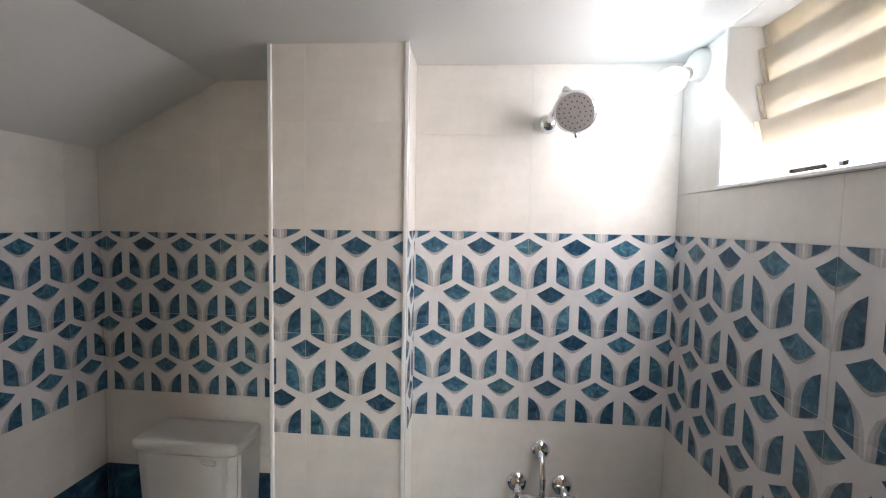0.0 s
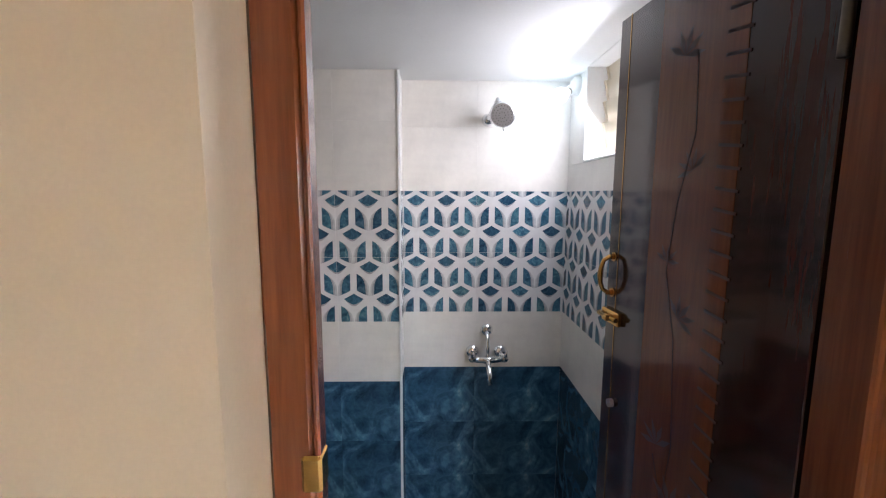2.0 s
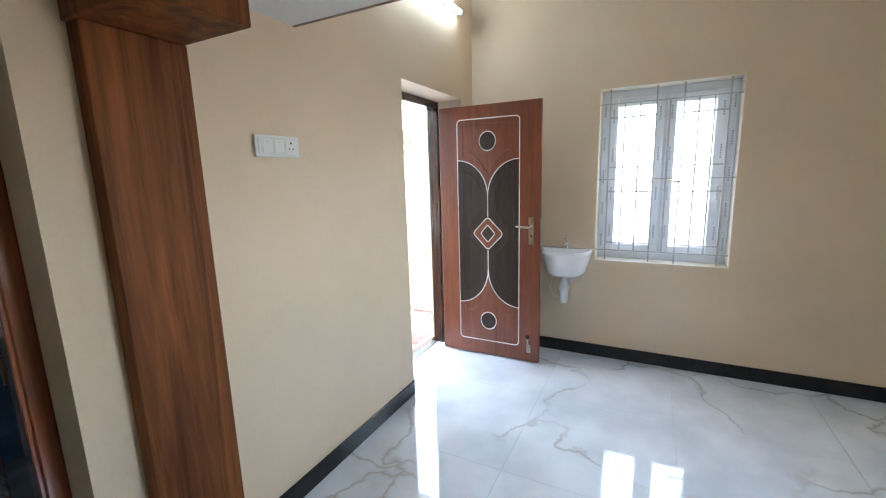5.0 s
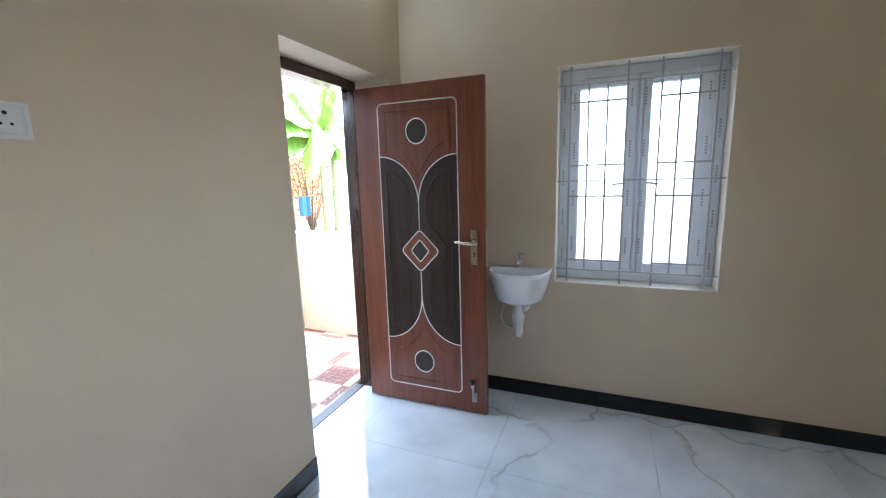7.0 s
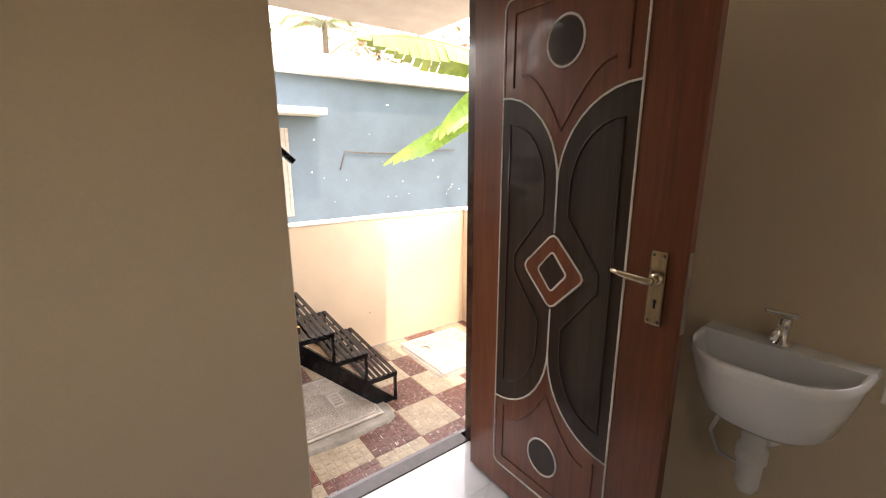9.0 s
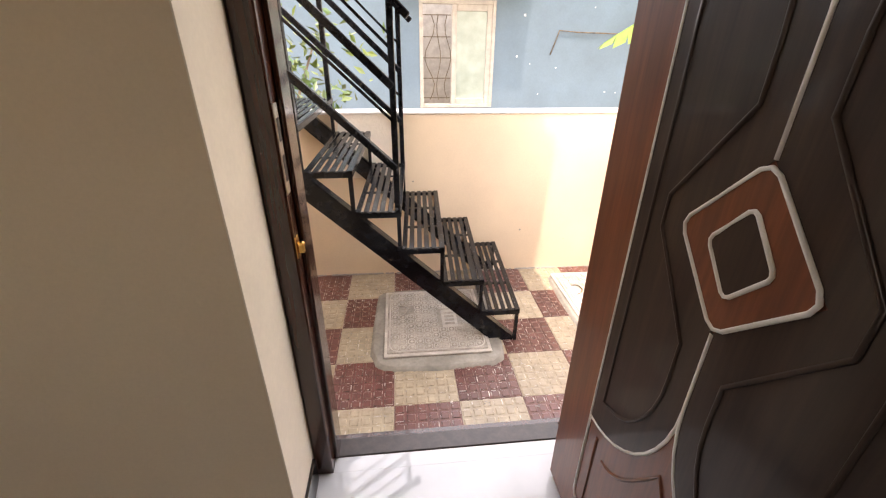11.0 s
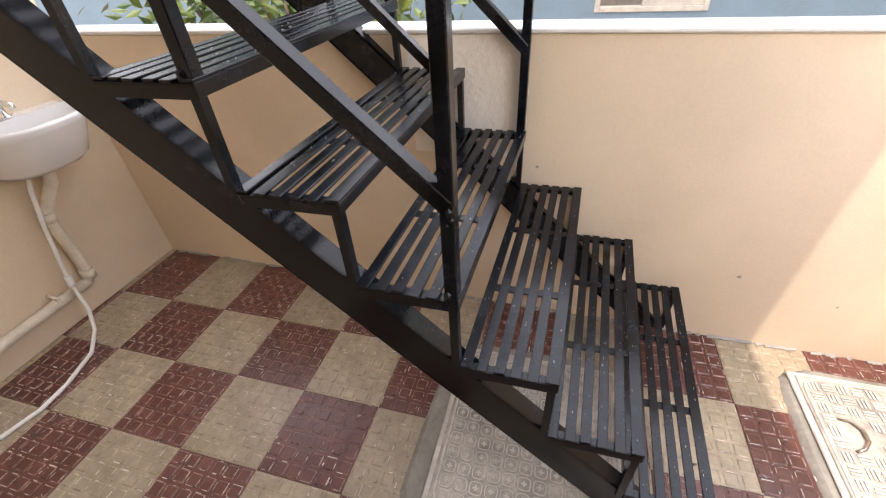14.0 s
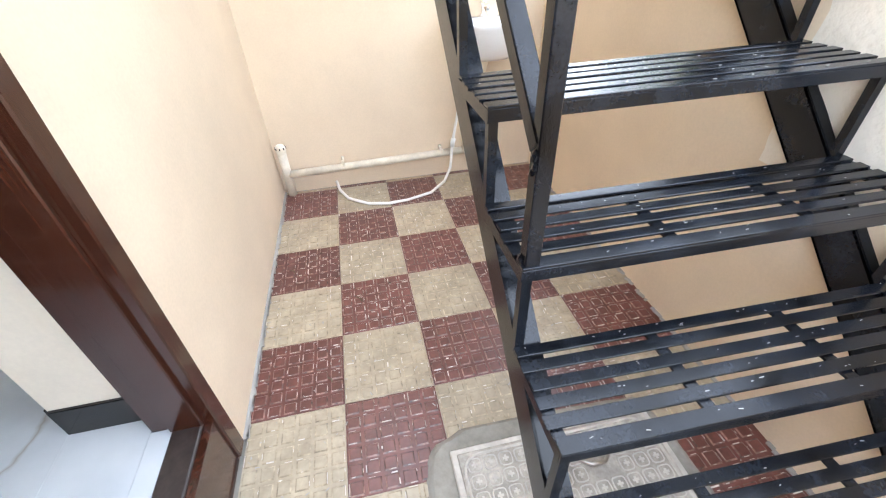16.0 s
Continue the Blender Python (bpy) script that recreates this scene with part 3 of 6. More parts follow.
def entrance_leaf():
    X, T = 4.0, 0.036
    y0, y1, z0, z1 = -0.805, 0.02, 0.012, 2.012
    d = thing("entrance_door", "reddish wooden door with dark panels and white beading, standing open", "door", at=(X, 0, 0))
    part("leaf", box(B(), 0, T, y0, y1, z0, z1, 0.003), DOOR_RED, d)
    ya, yb, za, zb, yc = -0.14, -0.645, 0.133, 1.91, -0.392
    zt, zm, zmb, zbm = 1.603, 1.32, 0.74, 0.447
    dt, db, dw = 1.162, 0.898, 0.127
    zc = (dt + db) / 2

    def P(y, z, x=-0.002):
        return (x, y, z)
    for s, ye in ((1, ya), (-1, yb)):
        up = arc_pts(ye, yc, zt, zm)
        lo = arc_pts(ye, yc, zbm, zmb)[::-1]
        side = yc + s * dw
        pts = up + [(yc, dt), (side, zc), (yc, db)] + lo
        bm = slab(B(), [P(y - s * 0.0015 if abs(y - yc) < 1e-6 else y, z, -0.003) for y, z in pts] if s < 0 else [P(y + 0.0015 if abs(y - yc) < 1e-6 else y, z, -0.003) for y, z in pts], (1, 0, 0), 0.003)
        part("dark_panel", bm, DOOR_DARK, d, "dark brown moulded side panel")
        # pressed contour inside the panel
        yo, yi = ye - s * 0.04, yc + s * 0.05
        arc = [math.pi / 2 * k / 8 for k in range(9)]
        q = [(yo, zc)]
        q += [(yo + (yi - yo) * math.sin(a), zm - 0.02 + (zt - zm - 0.07) * math.cos(a)) for a in arc]
        q += [(yi, zc + 0.19), (side + s * 0.045, zc + 0.03), (side + s * 0.045, zc - 0.03), (yi, zc - 0.19)]
        q += [(yo + (yi - yo) * math.sin(a), zmb + 0.02 - (zmb - zbm - 0.07) * math.cos(a)) for a in arc[::-1]]
        part("moulding", tube(B(), [P(y, z, -0.003) for y, z in q], 0.0042, 6, closed=True), DOOR_DARK, d)
        for arcs in (up + [(yc, dt)], arc_pts(ye, yc, zbm, zmb) + [(yc, db)]):
            part("bead", tube(B(), [P(y, z) for y, z in arcs], 0.0037, 6), BEAD, d, "thin white bead")
    r = 0.03
    rect = []
    for cy, cz, a0 in ((ya - r, zb - r, 0), (yb + r, zb - r, 90), (yb + r, za + r, 180), (ya - r, za + r, 270)):
        for k in range(5):
            a = radians(a0 + 90 * k / 4)
            rect.append((cy + r * math.cos(a), cz + r * math.sin(a)))
    part("bead", tube(B(), [P(y, z) for y, z in rect], 0.0037, 6, closed=True), BEAD, d, "thin white bead")
    for z in (1.742, 0.307):
        c = B()
        bmesh.ops.create_circle(c, cap_ends=True, segments=28, radius=0.064, matrix=Matrix.Translation((-0.003, yc, z)) @ Matrix.Rotation(radians(90), 4, "Y"))
        part("round_panel", c, DOOR_DARK, d, "dark brown disc")
        part("bead", tube(B(), [P(yc + 0.066 * math.cos(2 * math.pi * k / 28), z + 0.072 * math.sin(2 * math.pi * k / 28)) for k in range(28)], 0.0037, 6, closed=True), BEAD, d, "thin white bead")
    for w, h, mat in ((dw, (dt - db) / 2, None), (0.06, 0.07, DOOR_DARK)):
        q = [(yc, zc + h), (yc - w, zc), (yc, zc - h), (yc + w, zc)]
        rounded = []
        for k in range(4):
            a, b, c = Vector(q[k - 1]), Vector(q[k]), Vector(q[(k + 1) % 4])
            rounded += [tuple(b.lerp(a, 0.12)), tuple(b.lerp(b.lerp(a, 0.12).lerp(b.lerp(c, 0.12), 0.5), 0.6)), tuple(b.lerp(c, 0.12))]
        part("diamond", slab(B(), [P(y, z, -0.0065 if mat else -0.0045) for y, z in rounded], (1, 0, 0), 0.004), mat or DOOR_RED, d, "dark inner diamond" if mat else "reddish diamond")
        part("bead", tube(B(), [P(y, z, -0.0055 if mat else -0.004) for y, z in rounded], 0.0037, 6, closed=True), BEAD, d, "thin white bead")
    # pressed lines in the upper and lower red panels
    for sgn, ze, zmid in ((1, zb - 0.045, zt - 0.02), (-1, za + 0.045, zbm + 0.02)):
        line = [(ya - 0.045, zmid + sgn * 0.05), (ya - 0.045, ze), (yb + 0.045, ze), (yb + 0.045, zmid + sgn * 0.05)]
        part("moulding", tube(B(), [P(y, z, -0.0005) for y, z in line], 0.0042, 6), DOOR_RED, d)
        apex, rim = (1.486, 1.67) if sgn > 0 else (0.568, 0.38)
        vee = [(yc + 0.17 * k / 8, apex + (rim - apex) * math.sin(math.pi / 2 * abs(k) / 8)) for k in range(-8, 9)]
        part("moulding", tube(B(), [P(y, z, -0.0005) for y, z in vee], 0.0042, 6), DOOR_RED, d)
    # lever handle on a long plate
    for side, x in ((-1, 0.0), (1, T)):
        h = part("handle_plate", box(B(), x, x + side * 0.012, -0.762, -0.718, 0.962, 1.168, 0.004, 2), BRASS_STEEL, d, "antique brushed steel handle plate")
        lv = B()
        lathe(lv, [(0.0, 0.01), (0.015, 0.01), (0.017, 0.0)], 18, pose(x + side * 0.012, -0.741, 1.093, 0, side * 90, 0))
        tube(lv, [(x + side * 0.008, -0.741, 1.093), (x + side * 0.046, -0.741, 1.093)], 0.0105, 14)
        tube(lv, [(x + side * 0.046, -0.745, 1.093), (x + side * 0.053, -0.733, 1.093), (x + side * 0.055, -0.715, 1.094), (x + side * 0.055, -0.66, 1.098), (x + side * 0.054, -0.635, 1.101)], [0.0105, 0.0115, 0.0105, 0.0095, 0.0085], 14)
        part("lever", lv, BRASS_STEEL, h)
        kh = B()
        bmesh.ops.create_circle(kh, cap_ends=True, segments=12, radius=0.0055, matrix=Matrix.Translation((x + side * 0.0125, -0.741, 1.03)) @ Matrix.Rotation(radians(90), 4, "Y"))
        box(kh, x + side * 0.012, x + side * 0.0125, -0.744, -0.738, 1.01, 1.028)
        part("keyhole", kh, GROOVE, h)
        for yy in (-0.754, -0.727):
            for zz in (0.974, 1.156):
                sc = lathe(B(), [(0.0, 0.0016), (0.0032, 0.0012), (0.0046, 0.0)], 12, pose(x + side * 0.012, yy, zz, 0, side * 90, 0))
                part("screw", sc, DARK_STEEL, h)
    part("lock_face", box(B(), 0.008, T - 0.008, y0 - 0.002, y0, 0.95, 1.17), STEEL, d, "steel lock face on the door's edge")
    # foot bolt
    st = part("door_stop", box(B(), -0.006, 0.0, -0.742, -0.71, 0.085, 0.15, 0.002), STEEL, d, "steel door stopper with a dark rubber head")
    q = B()
    tube(q, [(-0.012, -0.724, 0.115), (-0.02, -0.722, 0.19)], 0.007, 10)
    part("arm", q, STEEL, st)
    q = B()
    tube(q, [(-0.02, -0.722, 0.185), (-0.022, -0.721, 0.215)], 0.014, 12)
    part("head", q, CHROME, st)
    q = B()
    tube(q, [(-0.022, -0.721, 0.215), (-0.023, -0.721, 0.235)], 0.0145, 12)
    part("rubber_tip", q, GROOVE, st)


entrance_frame()
entrance_leaf()


# ---- bathroom door ----
def bath_door():
    d = thing("door_2", "red-brown painted bathroom door frame", "door frame")
    tagged(d, kind="structure")
    y0, y1 = 0.02, 0.115
    part("frame_post", box(B(), BX0, BX0 + 0.055, y0, 0.068, BF, 2.04, 0.005), FRAME_RED, d)
    part("frame_post", box(B(), BX1 - 0.055, BX1, y0, y1, BF, 2.04, 0.005), FRAME_RED, d)
    part("frame_stop", box(B(), BX0 + 0.055, BX0 + 0.064, y0, 0.05, BF, 2.03, 0.003), FRAME_RED, d)
    part("frame_stop", box(B(), BX1 - 0.068, BX1 - 0.055, y0, y1 - 0.04, BF, 2.03, 0.003), FRAME_RED, d)
    part("frame_head", box(B(), BX0, BX1, y0, y1, 2.04, 2.09, 0.004), FRAME_RED, d)
    part("strike", box(B(), BX0 + 0.04, BX0 + 0.066, y0 - 0.005, y0 + 0.03, 1.195, 1.245, 0.004), BRASS, d, "brass bolt catch")
    for z in (0.3, 0.97, 1.8):
        h = B()
        tube(h, [(BX1 - 0.058, y1 + 0.008, z - 0.045), (BX1 - 0.058, y1 + 0.008, z + 0.045)], 0.008, 10)
        part("hinge", h, DARK_STEEL, d)

    w, T = 0.585, 0.03
    leaf = thing("bathroom_door", "glossy dark brown bathroom door with an orange flower-printed strip, standing open", "door", at=(BX1 - 0.05, 0.125, 0), rz=96.4)
    # local x runs from the hinge to the free edge, local +y faces into the opening
    part("leaf", box(B(), 0, w, -T, 0, BF + 0.012, 2.03, 0.002), BATH_DOOR, leaf)
    part("edge_band", box(B(), w - 0.05, w - 0.0475, 0.0, 0.0012, BF + 0.012, 2.03), BRASS, leaf, "thin gold line")
    part("printed_strip", box(B(), 0.165, 0.405, 0.0, 0.001, BF + 0.012, 2.03), BATH_STRIP, leaf, "orange strip with dark flowers")
    for k in range(50):
        z = 0.0 + 0.0405 * k
        q = B()
        bar(q, (0.158, 0.0016, z - 0.004), (0.212, 0.0016, z + 0.004), 0.001, 0.006, up=(0, 0, 1))
        part("dash", q, MOTIF, leaf)

    def flower(cx, cz, s, turn):
        q = B()
        for a in range(5):
            t = radians(turn + a * 38 - 76 + 90)
            tip = Vector((math.cos(t), 0, math.sin(t))) * s * 0.6
            side = Vector((-math.sin(t), 0, math.cos(t))) * s * 0.075
            c = Vector((cx - 0.085, 0.0017, cz))
            vs = [q.verts.new(c + p) for p in (Vector((0, 0, 0)), tip * 0.5 + side, tip, tip * 0.5 - side)]
            q.faces.new(vs)
        part("flower_print", q, MOTIF, leaf)
    for cx, cz, s, turn in ((0.41, 1.86, 0.1, 20), (0.36, 1.62, 0.08, -30), (0.42, 1.42, 0.07, 10), (0.37, 1.3, 0.09, 40), (0.41, 0.98, 0.1, -20), (0.35, 0.86, 0.12, 15), (0.43, 0.62, 0.08, 30), (0.36, 0.45, 0.08, -10), (0.4, 0.2, 0.1, 0)):
        flower(cx, cz, s, turn)
    for pts in ([(0.37, 1.86), (0.36, 1.7), (0.4, 1.55), (0.42, 1.4), (0.38, 1.25), (0.36, 1.0), (0.39, 0.8), (0.35, 0.62)], [(0.42, 0.95), (0.36, 0.8), (0.4, 0.6), (0.38, 0.4), (0.41, 0.15)]):
        part("stem_print", tube(B(), [(x - 0.085, 0.0006, z) for x, z in pts], 0.0016, 5), MOTIF, leaf)
    hb = B()
    tube(hb, [(w - 0.03, 0.002, 1.398), (w - 0.03, 0.016, 1.398), (w - 0.028, 0.03, 1.388), (w - 0.027, 0.037, 1.366), (w - 0.027, 0.039, 1.346), (w - 0.027, 0.037, 1.326), (w - 0.028, 0.03, 1.306), (w - 0.03, 0.016, 1.296), (w - 0.03, 0.002, 1.296)], [0.009, 0.0065, 0.006, 0.0065, 0.0075, 0.0065, 0.006, 0.0065, 0.009], 10)
    for z in (1.398, 1.296):
        tube(hb, [(w - 0.03, 0.0, z), (w - 0.03, 0.004, z)], 0.013, 12)
    part("pull_handle", hb, BRASS, leaf, "brass pull handle")
    lb = B()
    box(lb, w - 0.085, w - 0.0, 0.0, 0.014, 1.21, 1.248, 0.003)
    tube(lb, [(w - 0.085, 0.018, 1.229), (w + 0.006, 0.018, 1.229)], 0.007, 10)
    box(lb, w - 0.06, w - 0.045, 0.014, 0.034, 1.222, 1.236, 0.002)
    part("tower_bolt", lb, BRASS, leaf, "brass sliding bolt")
    q = B()
    tube(q, [(w - 0.06, 0.0, 0.98), (w - 0.06, 0.012, 0.98)], 0.012, 12)
    part("knob", q, STEEL, leaf)


bath_door()


# ---- wood-clad arch between the passage and the hall ----
def arch():
    a = thing("wood_arch", "walnut-brown clad pillar with a boxed lintel stub on the wall", "arch cladding")
    part("pillar", box(B(), 1.565, 1.852, -0.192, NI, 0.0, 1.925, 0.003), WALNUT, a)
    part("lintel", box(B(), 1.555, 1.848, -0.5, NI, 1.925, 2.139, 0.003), WALNUT, a)


arch()


# ---- hall things ----
def switch_board():
    s = thing("switch_board", "white plastic switch plate with two switches and a socket", "switch", at=(2.113, NI, 1.589))
    part("plate", box(B(), 0, 0.226, -0.012, 0, 0, 0.088, 0.004, 2), PVC_WHITE, s)
    part("rim", box(B(), 0.012, 0.214, -0.015, -0.012, 0.01, 0.078, 0.002), CERAMIC, s)
    for x in (0.03, 0.088):
        r = part("rocker", box(B(), x, x + 0.05, -0.019, -0.015, 0.018, 0.07, 0.002), PVC_WHITE, s)
        part("mark", box(B(), x + 0.02, x + 0.03, -0.0196, -0.019, 0.06, 0.062), INK, r)
    k = part("socket", box(B(), 0.146, 0.206, -0.018, -0.015, 0.014, 0.074, 0.002), PVC_WHITE, s)
    for x, z, r in ((0.176, 0.06, 0.005), (0.166, 0.035, 0.0035), (0.186, 0.035, 0.0035)):
        q = B()
        tube(q, [(x, -0.0178, z), (x, -0.0184, z)], r, 10)
        part("pin_hole", q, GROOVE, k)


def tube_light():
    t = thing("tube_light", "lit white tube light on the wall above the entrance", "lamp", at=(0, NI, 0))
    part("batten", box(B(), 2.9, 4.06, -0.025, 0.0, 2.69, 2.725, 0.003), PVC_WHITE, t)
    part("tube", tube(B(), [(2.92, -0.04, 2.7), (4.04, -0.04, 2.7)], 0.014, 12), TUBE_GLOW, t, "glowing tube")
    part("end_cap", box(B(), 4.035, 4.06, -0.055, -0.025, 2.682, 2.718, 0.003), PVC_WHITE, t)
    part("end_cap", box(B(), 2.9, 2.925, -0.055, -0.025, 2.682, 2.718, 0.003), PVC_WHITE, t)


def window():
    w = thing("window_1", "white plastic casement window with a grey iron grille", "window")
    tagged(w, kind="structure")
    x0, x1 = EI + 0.13, EI + 0.19
    f = 0.06
    for y0, y1, z0, z1 in ((WY0 + 0.004, WY0 + f, WZ0 + 0.004, WZ1 - 0.004), (WY1 - f, WY1 - 0.004, WZ0 + 0.004, WZ1 - 0.004), (WY0 + f, WY1 - f, WZ1 - f, WZ1 - 0.004), (WY0 + f, WY1 - f, WZ0 + 0.004, WZ0 + f)):
        part("window_frame", box(B(), x0, x1, y0, y1, z0, z1, 0.004), UPVC, w)
    mid = (WY0 + WY1) / 2
    part("mullion", box(B(), x0 + 0.005, x1, mid - 0.03, mid + 0.03, WZ0 + f, WZ1 - f, 0.004), UPVC, w)
    for y0, y1 in ((WY0 + f, mid - 0.006), (mid + 0.006, WY1 - f)):
        z0, z1 = WZ0 + f, WZ1 - f
        q = 0.062
        qs = 0.078 if y0 < mid - 0.2 else q
        sash = part("sash", box(B(), x0 - 0.012, x1 - 0.012, y0, y0 + qs, z0, z1, 0.005), UPVC, w)
        bm = B()
        box(bm, x0 - 0.012, x1 - 0.012, y1 - q, y1, z0, z1, 0.005)
        part("sash_stile", bm, UPVC, sash)
        part("sash_rail", box(B(), x0 - 0.012, x1 - 0.012, y0 + qs, y1 - q, z0, z0 + q, 0.005), UPVC, sash)
        part("sash_rail", box(B(), x0 - 0.012, x1 - 0.012, y0 + qs, y1 - q, z1 - q, z1, 0.005), UPVC, sash)
        pane = part("pane", box(B(), x0 + 0.018, x0 + 0.023, y0 + qs, y1 - q, z0 + q, z1 - q), PANE, sash, "frosted glass pane")
        pane.visible_shadow = False
        hd = B()
        s = 1 if y0 < mid - 0.2 else -1
        yh = y1 - q / 2 if s > 0 else y0 + q / 2
        bar(hd, (x0 - 0.03, yh, 1.41), (x0 - 0.03, yh + s * -0.09, 1.4), 0.012, 0.014, bev=0.003)
        box(hd, x0 - 0.03, x0 - 0.012, yh - 0.012, yh + 0.012, 1.38, 1.44, 0.003)
        part("casement_handle", hd, PVC_WHITE, sash)
        # bars of print on the protective film
        for yy in (y0 + q / 2, y1 - q / 2):
            for k in range(4):
                zz = z0 + 0.12 + k * 0.29
                pr = B()
                for j in range(6):
                    box(pr, x0 - 0.0128, x0 - 0.0123, yy - 0.005, yy + 0.005, zz + j * 0.017, zz + j * 0.017 + 0.011)
                part("print", pr, INK, sash)
    for yy in (WY0 + 0.03, WY1 - 0.03):
        for k in range(5):
            zz = WZ0 + 0.1 + k * 0.25
            pr = B()
            for j in range(6):
                box(pr, x0 - 0.0008, x0 - 0.0003, yy - 0.005, yy + 0.005, zz + j * 0.017, zz + j * 0.017 + 0.011)
            part("print", pr, INK, w)
    # grille of square bars
    g = thing("window_grille", "grey painted iron window grille of thin bars", "grille")
    gx = EI + 0.03
    long_y = (-1.225, -1.53, -1.70, -1.965)
    for y in long_y:
        part("upright", box(B(), gx - 0.005, gx + 0.005, y - 0.005, y + 0.005, WZ0 + 0.005, WZ1 - 0.005), GRILLE, g)
    for y in (-1.325, -1.427, -1.615, -1.79, -1.88):
        part("upright", box(B(), gx - 0.004, gx + 0.004, y - 0.0055, y + 0.0055, 0.885, 1.975), GRILLE, g)
    for z in (0.885, 1.427, 1.975):
        part("crossbar", box(B(), gx - 0.01, gx - 0.002, WY0 + 0.003, WY1 - 0.003, z - 0.004, z + 0.004), GRILLE, g)
    for z in (0.945, 1.335, 1.518, 1.878):
        for a, b in ((-1.53, -1.225), (-1.965, -1.70)):
            part("crossbar", box(B(), gx - 0.005, gx + 0.005, a, b, z - 0.0055, z + 0.0055), GRILLE, g)


def bowl(parent, w, d, h, mat, name="bowl"):
    """Half-round wall basin; local x along the wall, y away from it, z 0 at the rim."""
    bm = B()
    n, rings = 28, []
    prof = [(1.0, 0.0), (1.02, -0.008), (0.99, -0.03), (0.9, -0.5 * h), (0.8, -0.85 * h), (0.7, -0.97 * h), (0.3, -h)]
    inner = [(0.94, 0.004), (0.9, -0.012), (0.8, -0.45 * h), (0.62, -0.68 * h), (0.2, -0.76 * h)]

    def ring(s, z, back):
        out = []
        for k in range(n + 1):
            a = math.pi * k / n
            c, q = math.cos(a), math.sin(a)
            x = w / 2 * s * (abs(c) ** 0.75) * (1 if c >= 0 else -1)
            y = back + (d - back) * s * (q ** 0.72)
            out.append(bm.verts.new((x, y, z)))
        return out
    rings = [ring(s, z, 0.0) for s, z in prof]
    rings_in = [ring(s, z, 0.085) for s, z in inner]

    def skin(a, b):
        for k in range(n):
            bm.faces.new((a[k], a[k + 1], b[k + 1], b[k])).smooth = True
    for a, b in zip(rings, rings[1:]):
        skin(a, b)
    skin(rings[0], rings_in[0])
    for a, b in zip(rings_in, rings_in[1:]):
        skin(a, b)
    bm.faces.new(rings[-1])
    bm.faces.new(rings_in[-1])
    for a, b in zip(rings, rings[1:]):
        bm.faces.new((a[0], b[0], b[-1], a[-1]))
    for a, b in zip(rings_in, rings_in[1:]):
        bm.faces.new((a[0], a[-1], b[-1], b[0]))
    bm.faces.new((rings[0][0], rings[0][-1], rings_in[0][-1], rings_in[0][0]))
    ob = part(name, bm, mat, parent)
    return ob


def pillar_tap(parent, x, y, z, s=1.0):
    t = part("tap", lathe(B(), [(0.0, 0.0), (0.024, 0.0), (0.024, 0.006), (0.014, 0.012), (0.013, 0.05), (0.017, 0.06), (0.017, 0.078), (0.0, 0.08)], 20, pose(x, y, z)), CHROME, parent, "chrome pillar tap")
    sp = B()
    tube(sp, [(x, y, z + 0.055), (x, y + 0.04, z + 0.058), (x, y + 0.075, z + 0.05), (x, y + 0.082, z + 0.035)], [0.011, 0.011, 0.01, 0.009], 12)
    part("spout", sp, CHROME, t)
    lv = B()
    bar(lv, (x - 0.028, y - 0.01, z + 0.088), (x + 0.045, y + 0.02, z + 0.094), 0.024, 0.009, bev=0.003)
    part("lever", lv, CHROME, t)


def wash_basin():
    b = thing("wash_basin", "white ceramic half-round basin on the cream wall beside the door", "basin", at=(EI, -0.95, 0.892), rz=90)
    bowl(b, 0.385, 0.3, 0.21, CERAMIC)
    pillar_tap(b, 0.0, 0.05, 0.004)
    dr = B()
    tube(dr, [(0, 0.17, -0.158), (0, 0.17, -0.155)], 0.026, 18)
    part("drain", dr, STEEL, b, "steel drain")
    tp = part("bottle_trap", lathe(B(), [(0.0, -0.43), (0.02, -0.43), (0.03, -0.41), (0.032, -0.33), (0.038, -0.325), (0.038, -0.29), (0.03, -0.285), (0.03, -0.25), (0.022, -0.245), (0.022, -0.2), (0.0, -0.2)], 20, pose(0, 0.13, 0)), PVC_WHITE, b, "white plastic bottle trap")
    q = B()
    tube(q, [(-0.02, 0.13, -0.25), (-0.04, 0.09, -0.25), (-0.045, 0.0, -0.25)], 0.02, 12)
    part("outlet_pipe", q, PVC_WHITE, tp)
    q = B()
    tube(q, [(0.045, 0.1, -0.18), (0.1, 0.08, -0.24), (0.125, 0.07, -0.33), (0.1, 0.06, -0.4), (0.05, 0.04, -0.42), (0.02, 0.01, -0.42)], 0.006, 8)
    part("hose", q, PVC_WHITE, b, "thin white hose")


switch_board()
tube_light()
window()
wash_basin()


